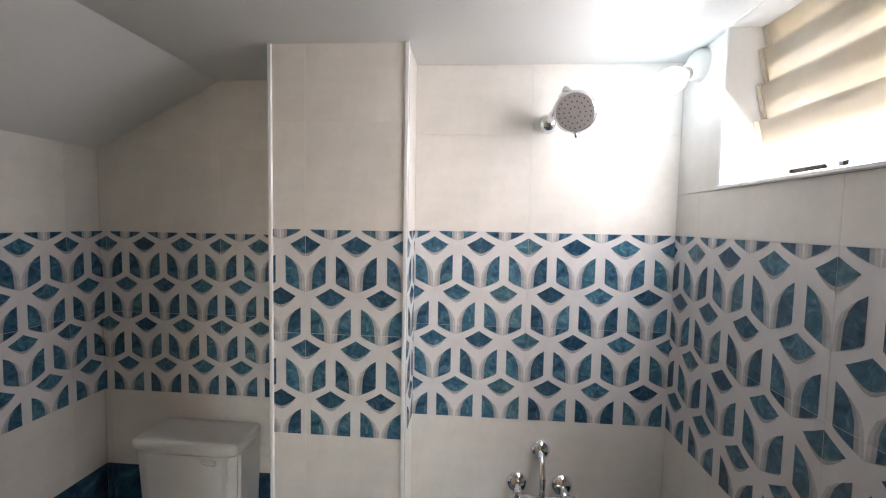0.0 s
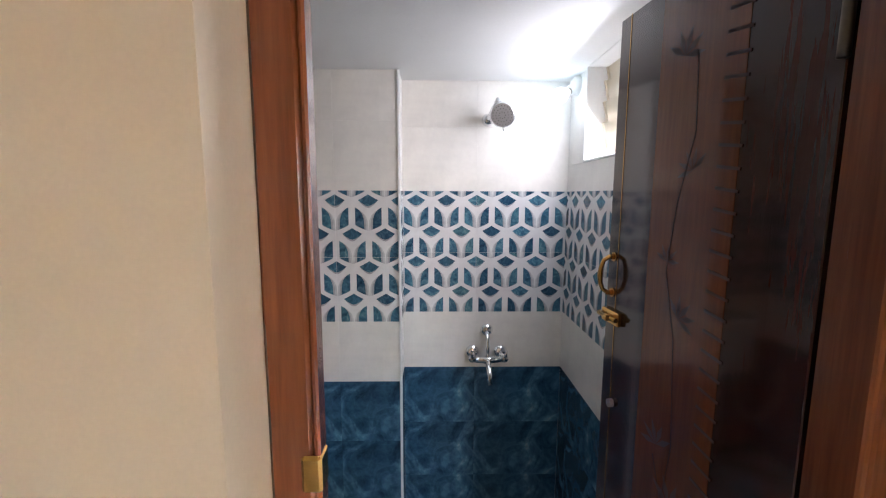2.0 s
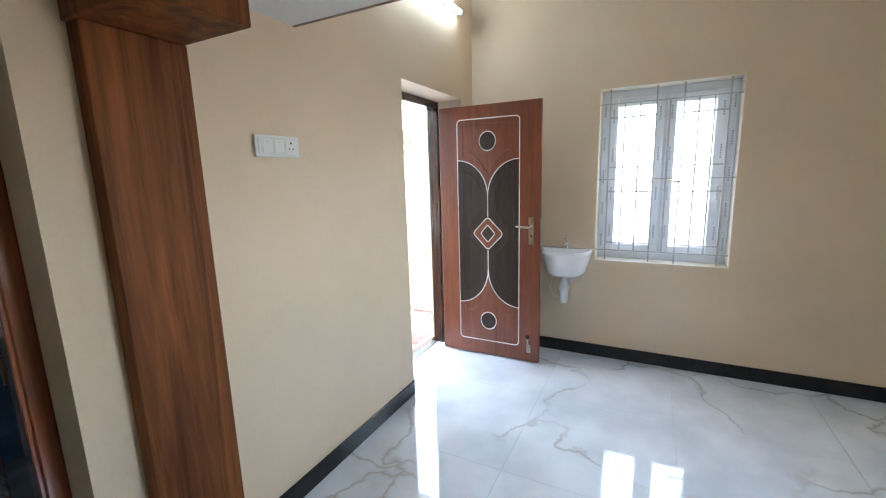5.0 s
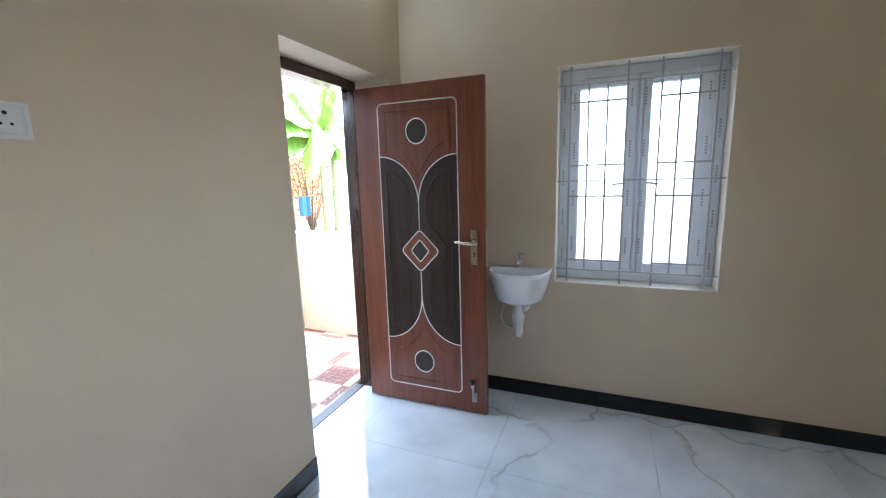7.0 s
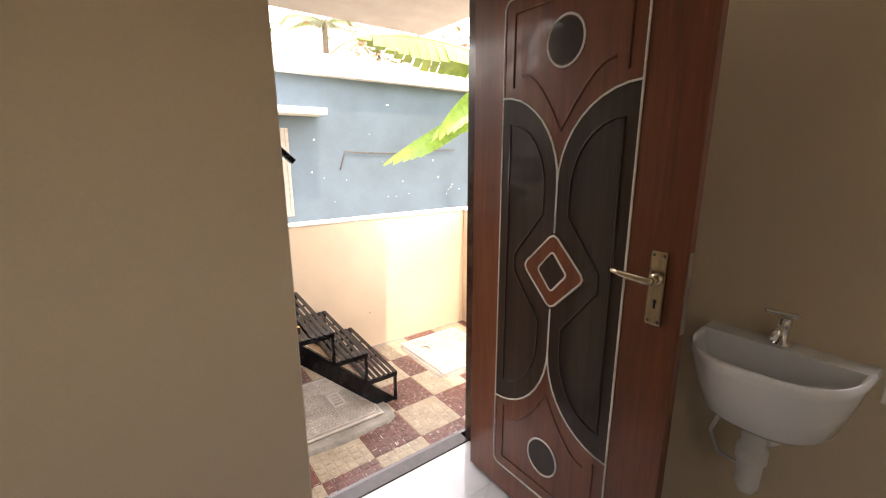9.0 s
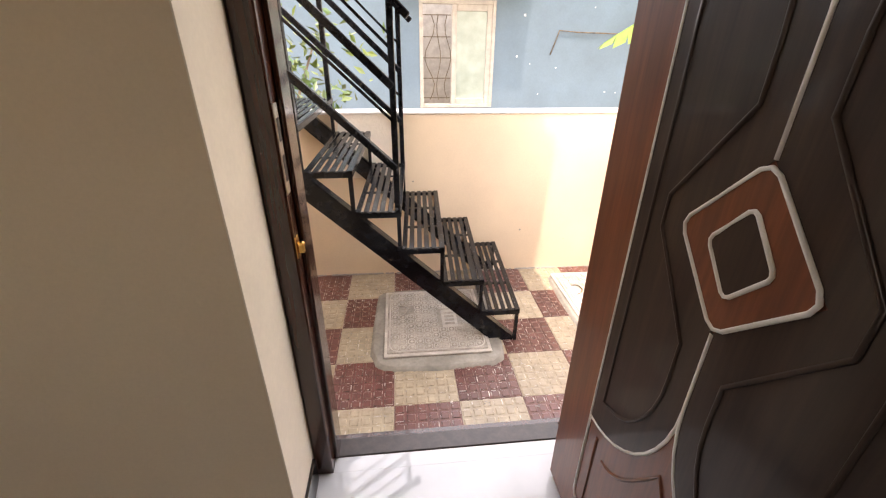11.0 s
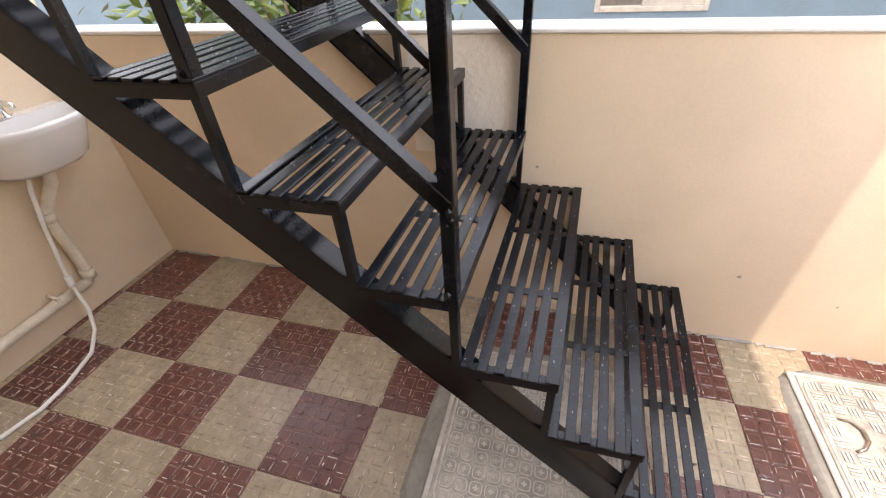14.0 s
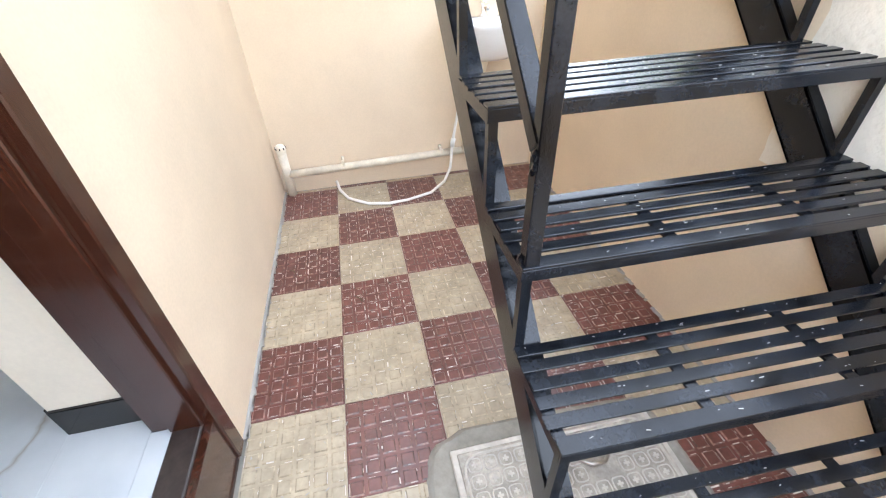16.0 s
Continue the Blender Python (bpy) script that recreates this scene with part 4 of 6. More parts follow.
# ---- bathroom things ----
def cistern():
    c = thing("cistern", "white plastic toilet flush tank on the tiled wall", "flush tank", at=(-0.092, 1.645, 0.545))
    bm = B()
    w, d, h = 0.365, 0.16, 0.32
    lo = [(-w / 2 + 0.012, 0), (-w / 2 + 0.012, -d + 0.03), (-w / 2 + 0.05, -d + 0.008), (w / 2 - 0.05, -d + 0.008), (w / 2 - 0.012, -d + 0.03), (w / 2 - 0.012, 0)]
    hi = [(-w / 2, 0), (-w / 2, -d + 0.02), (-w / 2 + 0.04, -d), (w / 2 - 0.04, -d), (w / 2, -d + 0.02), (w / 2, 0)]
    a = [bm.verts.new((x, y, 0)) for x, y in lo]
    b = [bm.verts.new((x, y, h - 0.03)) for x, y in hi]
    bm.faces.new(a)
    bm.faces.new(b[::-1])
    for k in range(6):
        bm.faces.new((a[k], a[(k + 1) % 6], b[(k + 1) % 6], b[k]))
    bmesh.ops.bevel(bm, geom=bm.edges[:], offset=0.008, segments=2, affect="EDGES")
    part("tank", bm, PVC_WHITE, c)
    bm = B()
    box(bm, -w / 2 - 0.001, w / 2 + 0.001, -d - 0.002, 0.0, h - 0.03, h + 0.01, 0.016, 3)
    part("lid", bm, PVC_WHITE, c, "rounded white lid")
    bm = B()
    bar(bm, (0.065, -d - 0.004, h - 0.05), (0.118, -d - 0.008, h - 0.054), 0.014, 0.018, bev=0.006)
    part("flush_lever", bm, CERAMIC, c, "small white lever")
    bm = tube(B(), [(0.02, -0.09, 0.0), (0.02, -0.09, -0.2), (0.02, -0.1, -0.62)], 0.018, 14)
    part("flush_pipe", bm, PVC_WHITE, c, "white flush pipe")


def jet_spray():
    j = thing("jet_spray", "chrome angle valve with a white hose on the blue tiles", "tap", at=(-0.515, 1.47, 0.6))
    bm = tube(B(), [(0, 0, 0), (0.06, 0, 0)], 0.012, 12)
    tube(bm, [(0.03, -0.03, 0.0), (0.03, 0.03, 0.0)], 0.014, 12)
    part("valve", bm, CHROME, j)
    bm = tube(B(), [(0.055, 0, 0), (0.06, 0, -0.06), (0.062, 0.003, -0.16), (0.072, 0.012, -0.26), (0.1, 0.03, -0.345), (0.15, 0.05, -0.385), (0.2, 0.07, -0.375), (0.255, 0.085, -0.31), (0.29, 0.09, -0.2), (0.298, 0.09, -0.1), (0.3, 0.09, -0.052)], 0.007, 8)
    part("hose", bm, PVC_WHITE, j, "white hose")


def shower():
    s = thing("shower_head", "chrome wall shower with a round grey face", "shower", at=(1.06, 1.524, 1.914))
    part("flange", lathe(B(), [(0.0, 0.03), (0.012, 0.028), (0.024, 0.02), (0.03, 0.0)], 20, pose(0, 0, 0, 90)), CHROME, s)
    part("arm", tube(B(), [(0, 0, 0), (0, -0.05, 0.005), (0.02, -0.085, 0.045), (0.032, -0.1, 0.06), (0.038, -0.115, 0.05), (0.042, -0.13, 0.01)], 0.011, 12), CHROME, s)
    m = pose(0.045, -0.15, -0.004) @ Vector((-0.34, -0.86, -0.38)).to_track_quat("-Z", "Y").to_matrix().to_4x4()
    hd = part("head", lathe(B(), [(0.0, 0.05), (0.014, 0.048), (0.018, 0.03), (0.045, 0.012), (0.055, 0.006), (0.056, 0.0), (0.05, -0.004)], 32, m), CHROME, s)
    part("face", lathe(B(), [(0.0, -0.005), (0.05, -0.004)], 32, m), plain("grey_shower_face", (0.36, 0.33, 0.31), 0.4), hd, "grey nozzle face")
    for r, n in ((0.014, 8), (0.028, 14), (0.041, 20)):
        q = B()
        for k in range(n):
            a = 2 * math.pi * k / n
            bmesh.ops.create_icosphere(q, subdivisions=1, radius=0.0022, matrix=m @ Matrix.Translation((r * math.cos(a), r * math.sin(a), -0.005)))
        part("nozzles", q, GROOVE, hd)
    part("trim_knob", tube(B(), [m @ Vector((0.0, -0.052, 0.0)), m @ Vector((0.0, -0.068, 0.0))], 0.004, 8), CHROME, hd)
    bm = tube(B(), [(0.022, -0.088, 0.048), (0.034, -0.1, 0.068), (0.038, -0.108, 0.056)], [0.012, 0.014, 0.012], 10)
    part("ball_joint", bm, CHROME, s)


def mixer():
    t = thing("wall_mixer", "chrome wall mixer tap above the blue tiles", "tap", at=(1.071, 1.524, 0.79))
    for x in (-0.07, 0.07):
        f = part("flange", lathe(B(), [(0.0, 0.022), (0.02, 0.02), (0.033, 0.008), (0.035, 0.0)], 22, pose(x, 0, 0, 90)), CHROME, t)
        part("leg", tube(B(), [(x, 0, 0), (x, -0.05, 0), (x, -0.065, -0.012)], 0.012, 12), CHROME, f)
        kn = lathe(B(), [(0.0, 0.05), (0.016, 0.048), (0.02, 0.035), (0.017, 0.01), (0.012, 0.0)], 16, pose(x * 1.1, -0.062, -0.005, 78))
        k = part("knob", kn, CHROME, t)
        lv = tube(B(), [(x * 1.1, -0.1, 0.0), (x * 1.2, -0.115, 0.045)], [0.009, 0.005], 10)
        part("lever", lv, CHROME, k)
    part("body", tube(B(), [(-0.075, -0.062, -0.015), (0.0, -0.062, -0.02), (0.075, -0.062, -0.015)], [0.015, 0.018, 0.015], 14), CHROME, t)
    part("spout", tube(B(), [(0, -0.062, -0.02), (0, -0.1, -0.03), (0.0, -0.15, -0.06), (0.0, -0.165, -0.1)], [0.014, 0.013, 0.012, 0.012], 12), CHROME, t)
    part("riser", tube(B(), [(0.0, -0.062, -0.01), (0.0, -0.062, 0.05), (0.0, -0.05, 0.09), (0.0, -0.02, 0.108), (0.0, 0.0, 0.11)], 0.009, 12), CHROME, t)
    part("flange", lathe(B(), [(0.0, 0.022), (0.018, 0.02), (0.03, 0.008), (0.032, 0.0)], 22, pose(0, 0, 0.112, 90)), CHROME, t)


def bulb():
    b = thing("wall_bulb", "lit white bulb in a white angled wall holder", "lamp", at=(1.449, 1.427, 2.046))
    m = pose(0, 0, 0) @ Vector((-0.78, -0.3, -0.42)).to_track_quat("Z", "Y").to_matrix().to_4x4()
    part("holder", lathe(B(), [(0.0, -0.005), (0.045, -0.002), (0.042, 0.012), (0.026, 0.03), (0.022, 0.055), (0.0, 0.056)], 22, m), PVC_WHITE, b)
    part("collar", lathe(B(), [(0.0, 0.056), (0.016, 0.056), (0.017, 0.066), (0.0, 0.066)], 18, m), STEEL, b)
    g = part("glass", lathe(B(), [(0.013, 0.066), (0.02, 0.078), (0.032, 0.1), (0.034, 0.125), (0.026, 0.148), (0.012, 0.158), (0.0, 0.16)], 22, m), BULB_GLOW, b, "glowing bulb")
    g.visible_shadow = False


def louvre_window():
    w = thing("window_2", "small bathroom window with slanted frosted glass louvres", "window")
    tagged(w, kind="structure")
    y0, y1, z0, z1 = BW
    part("window_sill", box(B(), 1.44, 1.6, y0 - 0.0, y1, z0 - 0.0, z0 + 0.012, 0.003), CERAMIC, w, "white tiled sill")
    for a, b, c, d in ((y0, y0 + 0.012, z0 + 0.012, z1), (y1 - 0.012, y1, z0 + 0.012, z1), (y0 + 0.012, y1 - 0.012, z1 - 0.012, z1)):
        part("window_frame", box(B(), 1.44, 1.6, a, b, c, d, 0.002), CEIL_WHITE, w)
    n = 4
    for k in range(n):
        zc = z0 + 0.07 + (z1 - z0 - 0.06) * k / n
        bm = B()
        m = Matrix.Translation((1.53, (y0 + y1) / 2, zc + 0.03)) @ Matrix.Rotation(radians(-13), 4, "Y")
        bmesh.ops.create_cube(bm, size=1.0, matrix=m @ Matrix.Diagonal((0.005, y1 - y0 - 0.04, 0.125, 1)))
        p = part("louvre_pane", bm, LOUVRE, w, "frosted glass blade")
        p.visible_shadow = False
        bm = B()
        bmesh.ops.create_cube(bm, size=1.0, matrix=m @ Matrix.Translation((0, (y1 - y0) / 2 - 0.02, 0)) @ Matrix.Diagonal((0.014, 0.012, 0.13, 1)))
        part("louvre_clip", bm, PVC_CREAM, w)
    q = B()
    for k in range(4):
        bar(q, (1.458, y1 - 0.2 - 0.03 * k, z0 + 0.0125), (1.475, y1 - 0.21 - 0.03 * k, z0 + 0.0125), 0.004, 0.0006)
        bar(q, (1.475, y1 - 0.195 - 0.03 * k, z0 + 0.0125), (1.49, y1 - 0.21 - 0.03 * k, z0 + 0.0125), 0.004, 0.0006)
    part("pen_marks", q, BLUE_INK, w, "blue pen scribble")


cistern()
jet_spray()
shower()
mixer()
bulb()
louvre_window()

# white corner beads of the column
bm = B()
for x in (0.277, 0.659):
    box(bm, x - 0.006, x + 0.006, 1.354, 1.366, BF, 2.09, 0.002)
setting("trim_column_edges", bm, CERAMIC, "white plastic tile edge strips")


# ---- yard things ----
RUN, RISE = 0.2075, 0.1965
SY0, SY1 = 0.965, 1.788


def tread_at(i):
    """Left edge and top of the i-th tread."""
    return 3.948 - RUN * i, -0.006 + RISE * i


def staircase():
    s = thing("metal_staircase", "glossy black painted steel stairs with slatted treads and railings", "staircase")
    n = 12
    d = Vector((-RUN, 0, RISE)).normalized()
    up = Vector((RISE, 0, RUN)).normalized()
    for y in (SY0 + 0.012, SY1 - 0.02):
        a = Vector((4.15, y, YF + 0.004)) - up * 0.045
        x1, z1 = tread_at(n - 1)
        b = a + d * (4.15 - x1 + 0.1) * math.sqrt(1 + (RISE / RUN) ** 2)
        bm = B()
        # a channel: web and two flanges
        web = Vector((0, 1, 0))
        for off, w, h in ((0.0, 0.006, 0.095), (0.0445, 0.05, 0.006), (-0.0445, 0.05, 0.006)):
            c = up * off + web * (0.022 if w > 0.01 else 0.0)
            bar(bm, a + c, b + c, w, h, up=up)
        # cut the foot level with the floor
        bmesh.ops.bisect_plane(bm, geom=bm.verts[:] + bm.edges[:] + bm.faces[:], plane_co=(0, 0, YF), plane_no=(0, 0, -1), clear_outer=True)
        part("stringer", bm, BLACK_PAINT, s, "black channel stringer")
    rnd = random.Random(21)
    for i in range(n):
        x, z = tread_at(i)
        w = RUN + 0.004
        # an angle-iron nosing, two end angles, and five loose flats laid over them
        nose = box(B(), x + w - 0.028, x + w, SY0, SY1, z - 0.006, z, 0.001)
        box(nose, x + w - 0.005, x + w, SY0, SY1, z - 0.03, z - 0.0055, 0.001)
        t = part("tread", nose, BLACK_PAINT, s, "slatted black tread")
        part("tread_frame", box(B(), x, x + 0.005, SY0, SY1, z - 0.032, z - 0.0065), BLACK_PAINT, t)
        for y, d0, d1 in ((SY0, 0.0, 0.022), (SY1 - 0.005, -0.017, 0.005)):
            end = box(B(), x + 0.0052, x + w - 0.0052, y, y + 0.005, z - 0.032, z - 0.0065)
            box(end, x + 0.0052, x + w - 0.0052, y + d0, y + d1, z - 0.0115, z - 0.0065)
            part("tread_frame", end, BLACK_PAINT, t)
        for k in range(5):
            xs = x + 0.012 + 0.0367 * k + rnd.uniform(-0.0014, 0.0014)
            over = rnd.uniform(-0.004, 0.004)
            part("slat", box(B(), xs - 0.012, xs + 0.012, SY0 - 0.002 + over, SY1 - 0.003 + over * 0.5, z - 0.006 + rnd.uniform(0, 0.0008), z + rnd.uniform(-0.0004, 0.001), 0.0012), BLACK_PAINT, t)
        for y in (SY0 + 0.27 + rnd.uniform(-0.02, 0.02), SY0 + 0.54 + rnd.uniform(-0.02, 0.02)):
            part("cross_bar", box(B(), x + 0.0052, x + w - 0.0052, y - 0.011, y + 0.011, z - 0.0115, z - 0.0063), BLACK_PAINT, t)
        for y in (SY0 + 0.012, SY1 - 0.012):
            lo = max(YF, z - RISE - 0.028 + 0.002)
            part("leg", box(B(), x + w - 0.022, x + w - 0.004, y - 0.009, y + 0.009, lo, z - 0.028), BLACK_PAINT, s)
            q = B()
            bmesh.ops.create_icosphere(q, subdivisions=2, radius=0.008, matrix=Matrix.Translation((x + w - 0.012, y, lo + 0.003)) @ Matrix.Diagonal((1.3, 1.0, 0.7, 1)))
            part("weld", q, BLACK_PAINT, s)
    # railings on both sides
    for y in (SY0 + 0.018, SY1 - 0.018):
        ends = []
        for i in (3, 5, 7, 9, 11):
            x, z = tread_at(i)
            xp = x + RUN - 0.012
            part("post", box(B(), xp - 0.013, xp + 0.013, y - 0.013, y + 0.013, z - 0.03, z + 0.86, 0.002), BLACK_PAINT, s, "black railing post")
            ends.append((xp, z))
        x0, z0 = ends[0]
        x1, z1 = ends[-1]
        for h, w, t in ((0.2 if y < 1.3 else 0.255, 0.03, 0.03), (0.54, 0.03, 0.03)):
            part("rail", bar(B(), (x0, y, z0 + h), (x1, y, z1 + h), w, t, bev=0.002), BLACK_PAINT, s)
        for h in (0.4, 0.68):
            part("thin_rail", bar(B(), (x0, y, z0 + h), (x1, y, z1 + h), 0.012, 0.012), BLACK_PAINT, s)
        part("handrail", bar(B(), (x0 + 0.07, y, z0 + 0.86 - 0.066), (x1, y, z1 + 0.86), 0.05, 0.03, bev=0.004), BLACK_PAINT, s, "flat black handrail")
    for i in (3, 5):
        x, z = tread_at(i)
        for dx, dz, r in ((0.004, 0.19, 0.008), (0.008, 0.176, 0.006), (0.0, 0.165, 0.005), (-0.006, 0.004, 0.009), (0.006, -0.012, 0.007)):
            q = B()
            bmesh.ops.create_icosphere(q, subdivisions=1, radius=r, matrix=Matrix.Translation((x + RUN - 0.012 + dx, SY0 + 0.004, z + dz)) @ Matrix.Diagonal((1.0, 0.7, 1.4, 1)))
            part("weld", q, BLACK_PAINT, s)
    # dried paint specks on the treads
    rnd = random.Random(4)
    q = B()
    for k in range(340):
        i = rnd.randrange(0, 7)
        x, z = tread_at(i)
        xs = x + 0.012 + 0.0367 * rnd.randrange(6)
        a = rnd.uniform(0, 3.14)
        L = rnd.uniform(0.001, 0.008)
        px, py = xs + rnd.uniform(-0.008, 0.008), rnd.uniform(SY0 + 0.02, SY1 - 0.02)
        bar(q, (px, py, z + 0.0012), (px + 0.3 * L * math.cos(a), py + L * math.sin(a) + 0.001, z + 0.0012), rnd.uniform(0.0006, 0.0015), 0.0008)
    tagged(part("paint_specks", q, SPLASH, s), kind="stuff")
    # the flight stands a little askew to the wall
    skew = Matrix(((1, 0.045, 0, -0.045 * SY0), (0, 1, 0, 0), (0, 0.022, 1, -0.022 * SY0), (0, 0, 0, 1)))
    for o in s.children_recursive:
        o.data.transform(skew)


def sgn(v):
    return 1 if v >= 0 else -1


def manhole(x0, x1, y0, y1, pattern, cx0, cx1, cy0, cy1, label):
    m = thing("manhole_cover", label, "manhole cover", "manhole covers")
    bm = B()
    rnd = random.Random(int(x0 * 100))
    pts = []
    for k in range(28):
        a = 2 * math.pi * k / 28
        c, q = math.cos(a), math.sin(a)
        sx, sy = (cx1 - cx0) / 2, (cy1 - cy0) / 2
        e = 0.3
        px = (cx0 + cx1) / 2 + sx * abs(c) ** e * (1 if c > 0 else -1)
        py = (cy0 + cy1) / 2 + sy * abs(q) ** e * (1 if q > 0 else -1)
        pts.append((px + rnd.uniform(-0.008, 0.008), py + rnd.uniform(-0.008, 0.008), YF + 0.001))
    top = [(x + (((cx0 + cx1) / 2) - x) * 0.05, y + (((cy0 + cy1) / 2) - y) * 0.05, YF + 0.02) for x, y, z in pts]
    a = [bm.verts.new(p) for p in pts]
    b = [bm.verts.new(p) for p in top]
    bm.faces.new(b)
    for k in range(28):
        bm.faces.new((a[k], a[(k + 1) % 28], b[(k + 1) % 28], b[k])).smooth = True
    part("cement_collar", bm, CEMENT, m, "rough grey cement collar")
    z = YF + 0.02
    part("surround", box(B(), x0, x1, y0, y1, z, z + 0.012, 0.004), LID, m)
    part("lid", box(B(), x0 + 0.018, x1 - 0.018, y0 + 0.018, y1 - 0.018, z + 0.012, z + 0.018, 0.003), LID_DARK, m)
    q = B()
    rim = []
    r = 0.05
    for cx, cy, a0 in ((x1 - 0.03 - r, y1 - 0.03 - r, 0), (x0 + 0.03 + r, y1 - 0.03 - r, 90), (x0 + 0.03 + r, y0 + 0.03 + r, 180), (x1 - 0.03 - r, y0 + 0.03 + r, 270)):
        for k in range(6):
            t = radians(a0 + 18 * k)
            rim.append((cx + r * math.cos(t), cy + r * math.sin(t), z + 0.018))
    tube(q, rim, 0.0045, 6, closed=True)
    part("rim", q, LID, m)
    nx, ny = (11, 12) if pattern == "rings" else (12, 13)
    q = B()
    for i in range(nx):
        for j in range(ny):
            px = x0 + 0.06 + (x1 - x0 - 0.12) * i / (nx - 1)
            py = y0 + 0.06 + (y1 - y0 - 0.12) * j / (ny - 1)
            if math.hypot(px - (x0 + 0.13), py - (y0 + 0.4)) < 0.06 or (abs(px - (x0 + 0.38)) < 0.05 and abs(py - (y0 + 0.3)) < 0.09):
                continue
            if pattern == "rings":
                ring_pts = [(px + 0.019 * sgn(math.cos(t)) * abs(math.cos(t)) ** 0.55, py + 0.019 * sgn(math.sin(t)) * abs(math.sin(t)) ** 0.55, z + 0.0185) for t in [2 * math.pi * k / 12 for k in range(12)]]
                tube(q, ring_pts, 0.0024, 4, closed=True)
                box(q, px - 0.0085, px + 0.0085, py - 0.0028, py + 0.0028, z + 0.017, z + 0.0212)
                box(q, px - 0.0028, px + 0.0028, py - 0.0085, py + 0.0085, z + 0.017, z + 0.0214)
            else:
                for k in range(3):
                    o = (k - 1) * 0.011
                    if (i + j) % 2:
                        box(q, px - 0.017, px + 0.017, py + o - 0.003, py + o + 0.003, z + 0.017, z + 0.022)
                    else:
                        box(q, px + o - 0.003, px + o + 0.003, py - 0.017, py + 0.017, z + 0.017, z + 0.022)
    tagged(part("tread_pattern", q, LID, m), kind="stuff")
    hz = z + 0.02
    hx, hy = x0 + 0.11, y0 + 0.4
    part("handle", tube(B(), [(hx - 0.02, hy - 0.06, hz - 0.004), (hx + 0.004, hy - 0.05, hz + 0.004), (hx + 0.026, hy - 0.02, hz + 0.006), (hx + 0.026, hy + 0.02, hz + 0.006), (hx + 0.004, hy + 0.045, hz + 0.004), (hx - 0.025, hy + 0.05, hz - 0.004)], 0.0055, 8), STEEL, m, "rusty bent iron handle")
    if pattern == "rings":
        badge = part("badge", box(B(), x0 + 0.335, x0 + 0.425, y0 + 0.215, y0 + 0.385, z + 0.017, z + 0.021, 0.003), LID, m)
        q = B()
        for k in range(4):
            box(q, x0 + 0.352, x0 + 0.408, y0 + 0.24 + 0.034 * k, y0 + 0.26 + 0.034 * k, z + 0.021, z + 0.0225)
        part("worn_letters", q, LID_DARK, badge)


def yard_basin():
    b = thing("yard_basin", "white ceramic half-round basin on the peach yard wall", "basin", at=(1.606, 1.47, 0.67), rz=-90)
    bowl(b, 0.44, 0.29, 0.19, CERAMIC)
    pillar_tap(b, 0.0, 0.05, 0.004)
    w = thing("waste_pipe", "cream plastic waste pipe along the yard wall", "pipe")
    x = 1.64
    part("drop", tube(B(), [(1.7, 1.47, 0.48), (1.68, 1.46, 0.41), (1.655, 1.4, 0.32), (1.65, 1.385, 0.26), (1.648, 1.385, 0.02), (1.648, 1.385, -0.03), (1.646, 1.36, -0.06)], 0.023, 12), PVC_CREAM, w)
    part("run", tube(B(), [(1.645, 1.37, -0.06), (1.645, 0.3, -0.085)], 0.023, 14), PVC_CREAM, w)
    part("tee", tube(B(), [(1.645, 0.29, YF), (1.645, 0.29, 0.06)], 0.025, 14), PVC_CREAM, w)
    part("cowl", lathe(B(), [(0.0, 0.105), (0.02, 0.1), (0.03, 0.085), (0.03, 0.075), (0.027, 0.06), (0.027, 0.05)], 16, pose(1.645, 0.29, 0.0)), PVC_CREAM, w, "slotted vent cap")
    q = B()
    for k in range(8):
        a = 2 * math.pi * k / 8
        box(q, 1.645 + 0.029 * math.cos(a) - 0.003, 1.645 + 0.029 * math.cos(a) + 0.003, 0.29 + 0.029 * math.sin(a) - 0.003, 0.29 + 0.029 * math.sin(a) + 0.003, 0.078, 0.09)
    part("vent_slots", q, GROOVE, w)
    for yy in (0.62, 1.22):
        q = B()
        tube(q, [(1.608, yy, -0.03), (1.65, yy, -0.035)], 0.009, 8)
        box(q, 1.63, 1.668, yy - 0.007, yy + 0.007, -0.06, -0.03)
        part("bracket", q, PVC_CREAM, w)
    for cz in (-0.04, 0.28):
        part("coupling", tube(B(), [(1.65, 1.385, cz + 0.02), (1.65, 1.385, cz - 0.02)] if cz > 0 else [(1.648, 1.385, 0.0), (1.647, 1.382, -0.045)], 0.029, 14), PVC_CREAM, w)
    h = thing("drain_hose", "thin white plastic hose looping over the yard floor", "hose")
    part("hose_line", tube(B(), [(1.72, 1.38, 0.48), (1.7, 1.37, 0.42), (1.69, 1.336, 0.273), (1.69, 1.3, 0.1), (1.69, 1.283, 0.005), (1.72, 1.262, -0.13), (1.77, 1.21, -0.195), (1.86, 1.11, -0.209), (1.91, 0.96, -0.209), (1.92, 0.85, -0.209), (1.89, 0.73, -0.209), (1.8, 0.62, -0.208), (1.7, 0.575, -0.2), (1.645, 0.56, -0.165)], 0.0085, 10), PVC_WHITE, h)
    part("hose_joint", tube(B(), [(1.69, 1.29, 0.04), (1.69, 1.281, -0.01)], 0.0145, 12), PVC_WHITE, h)


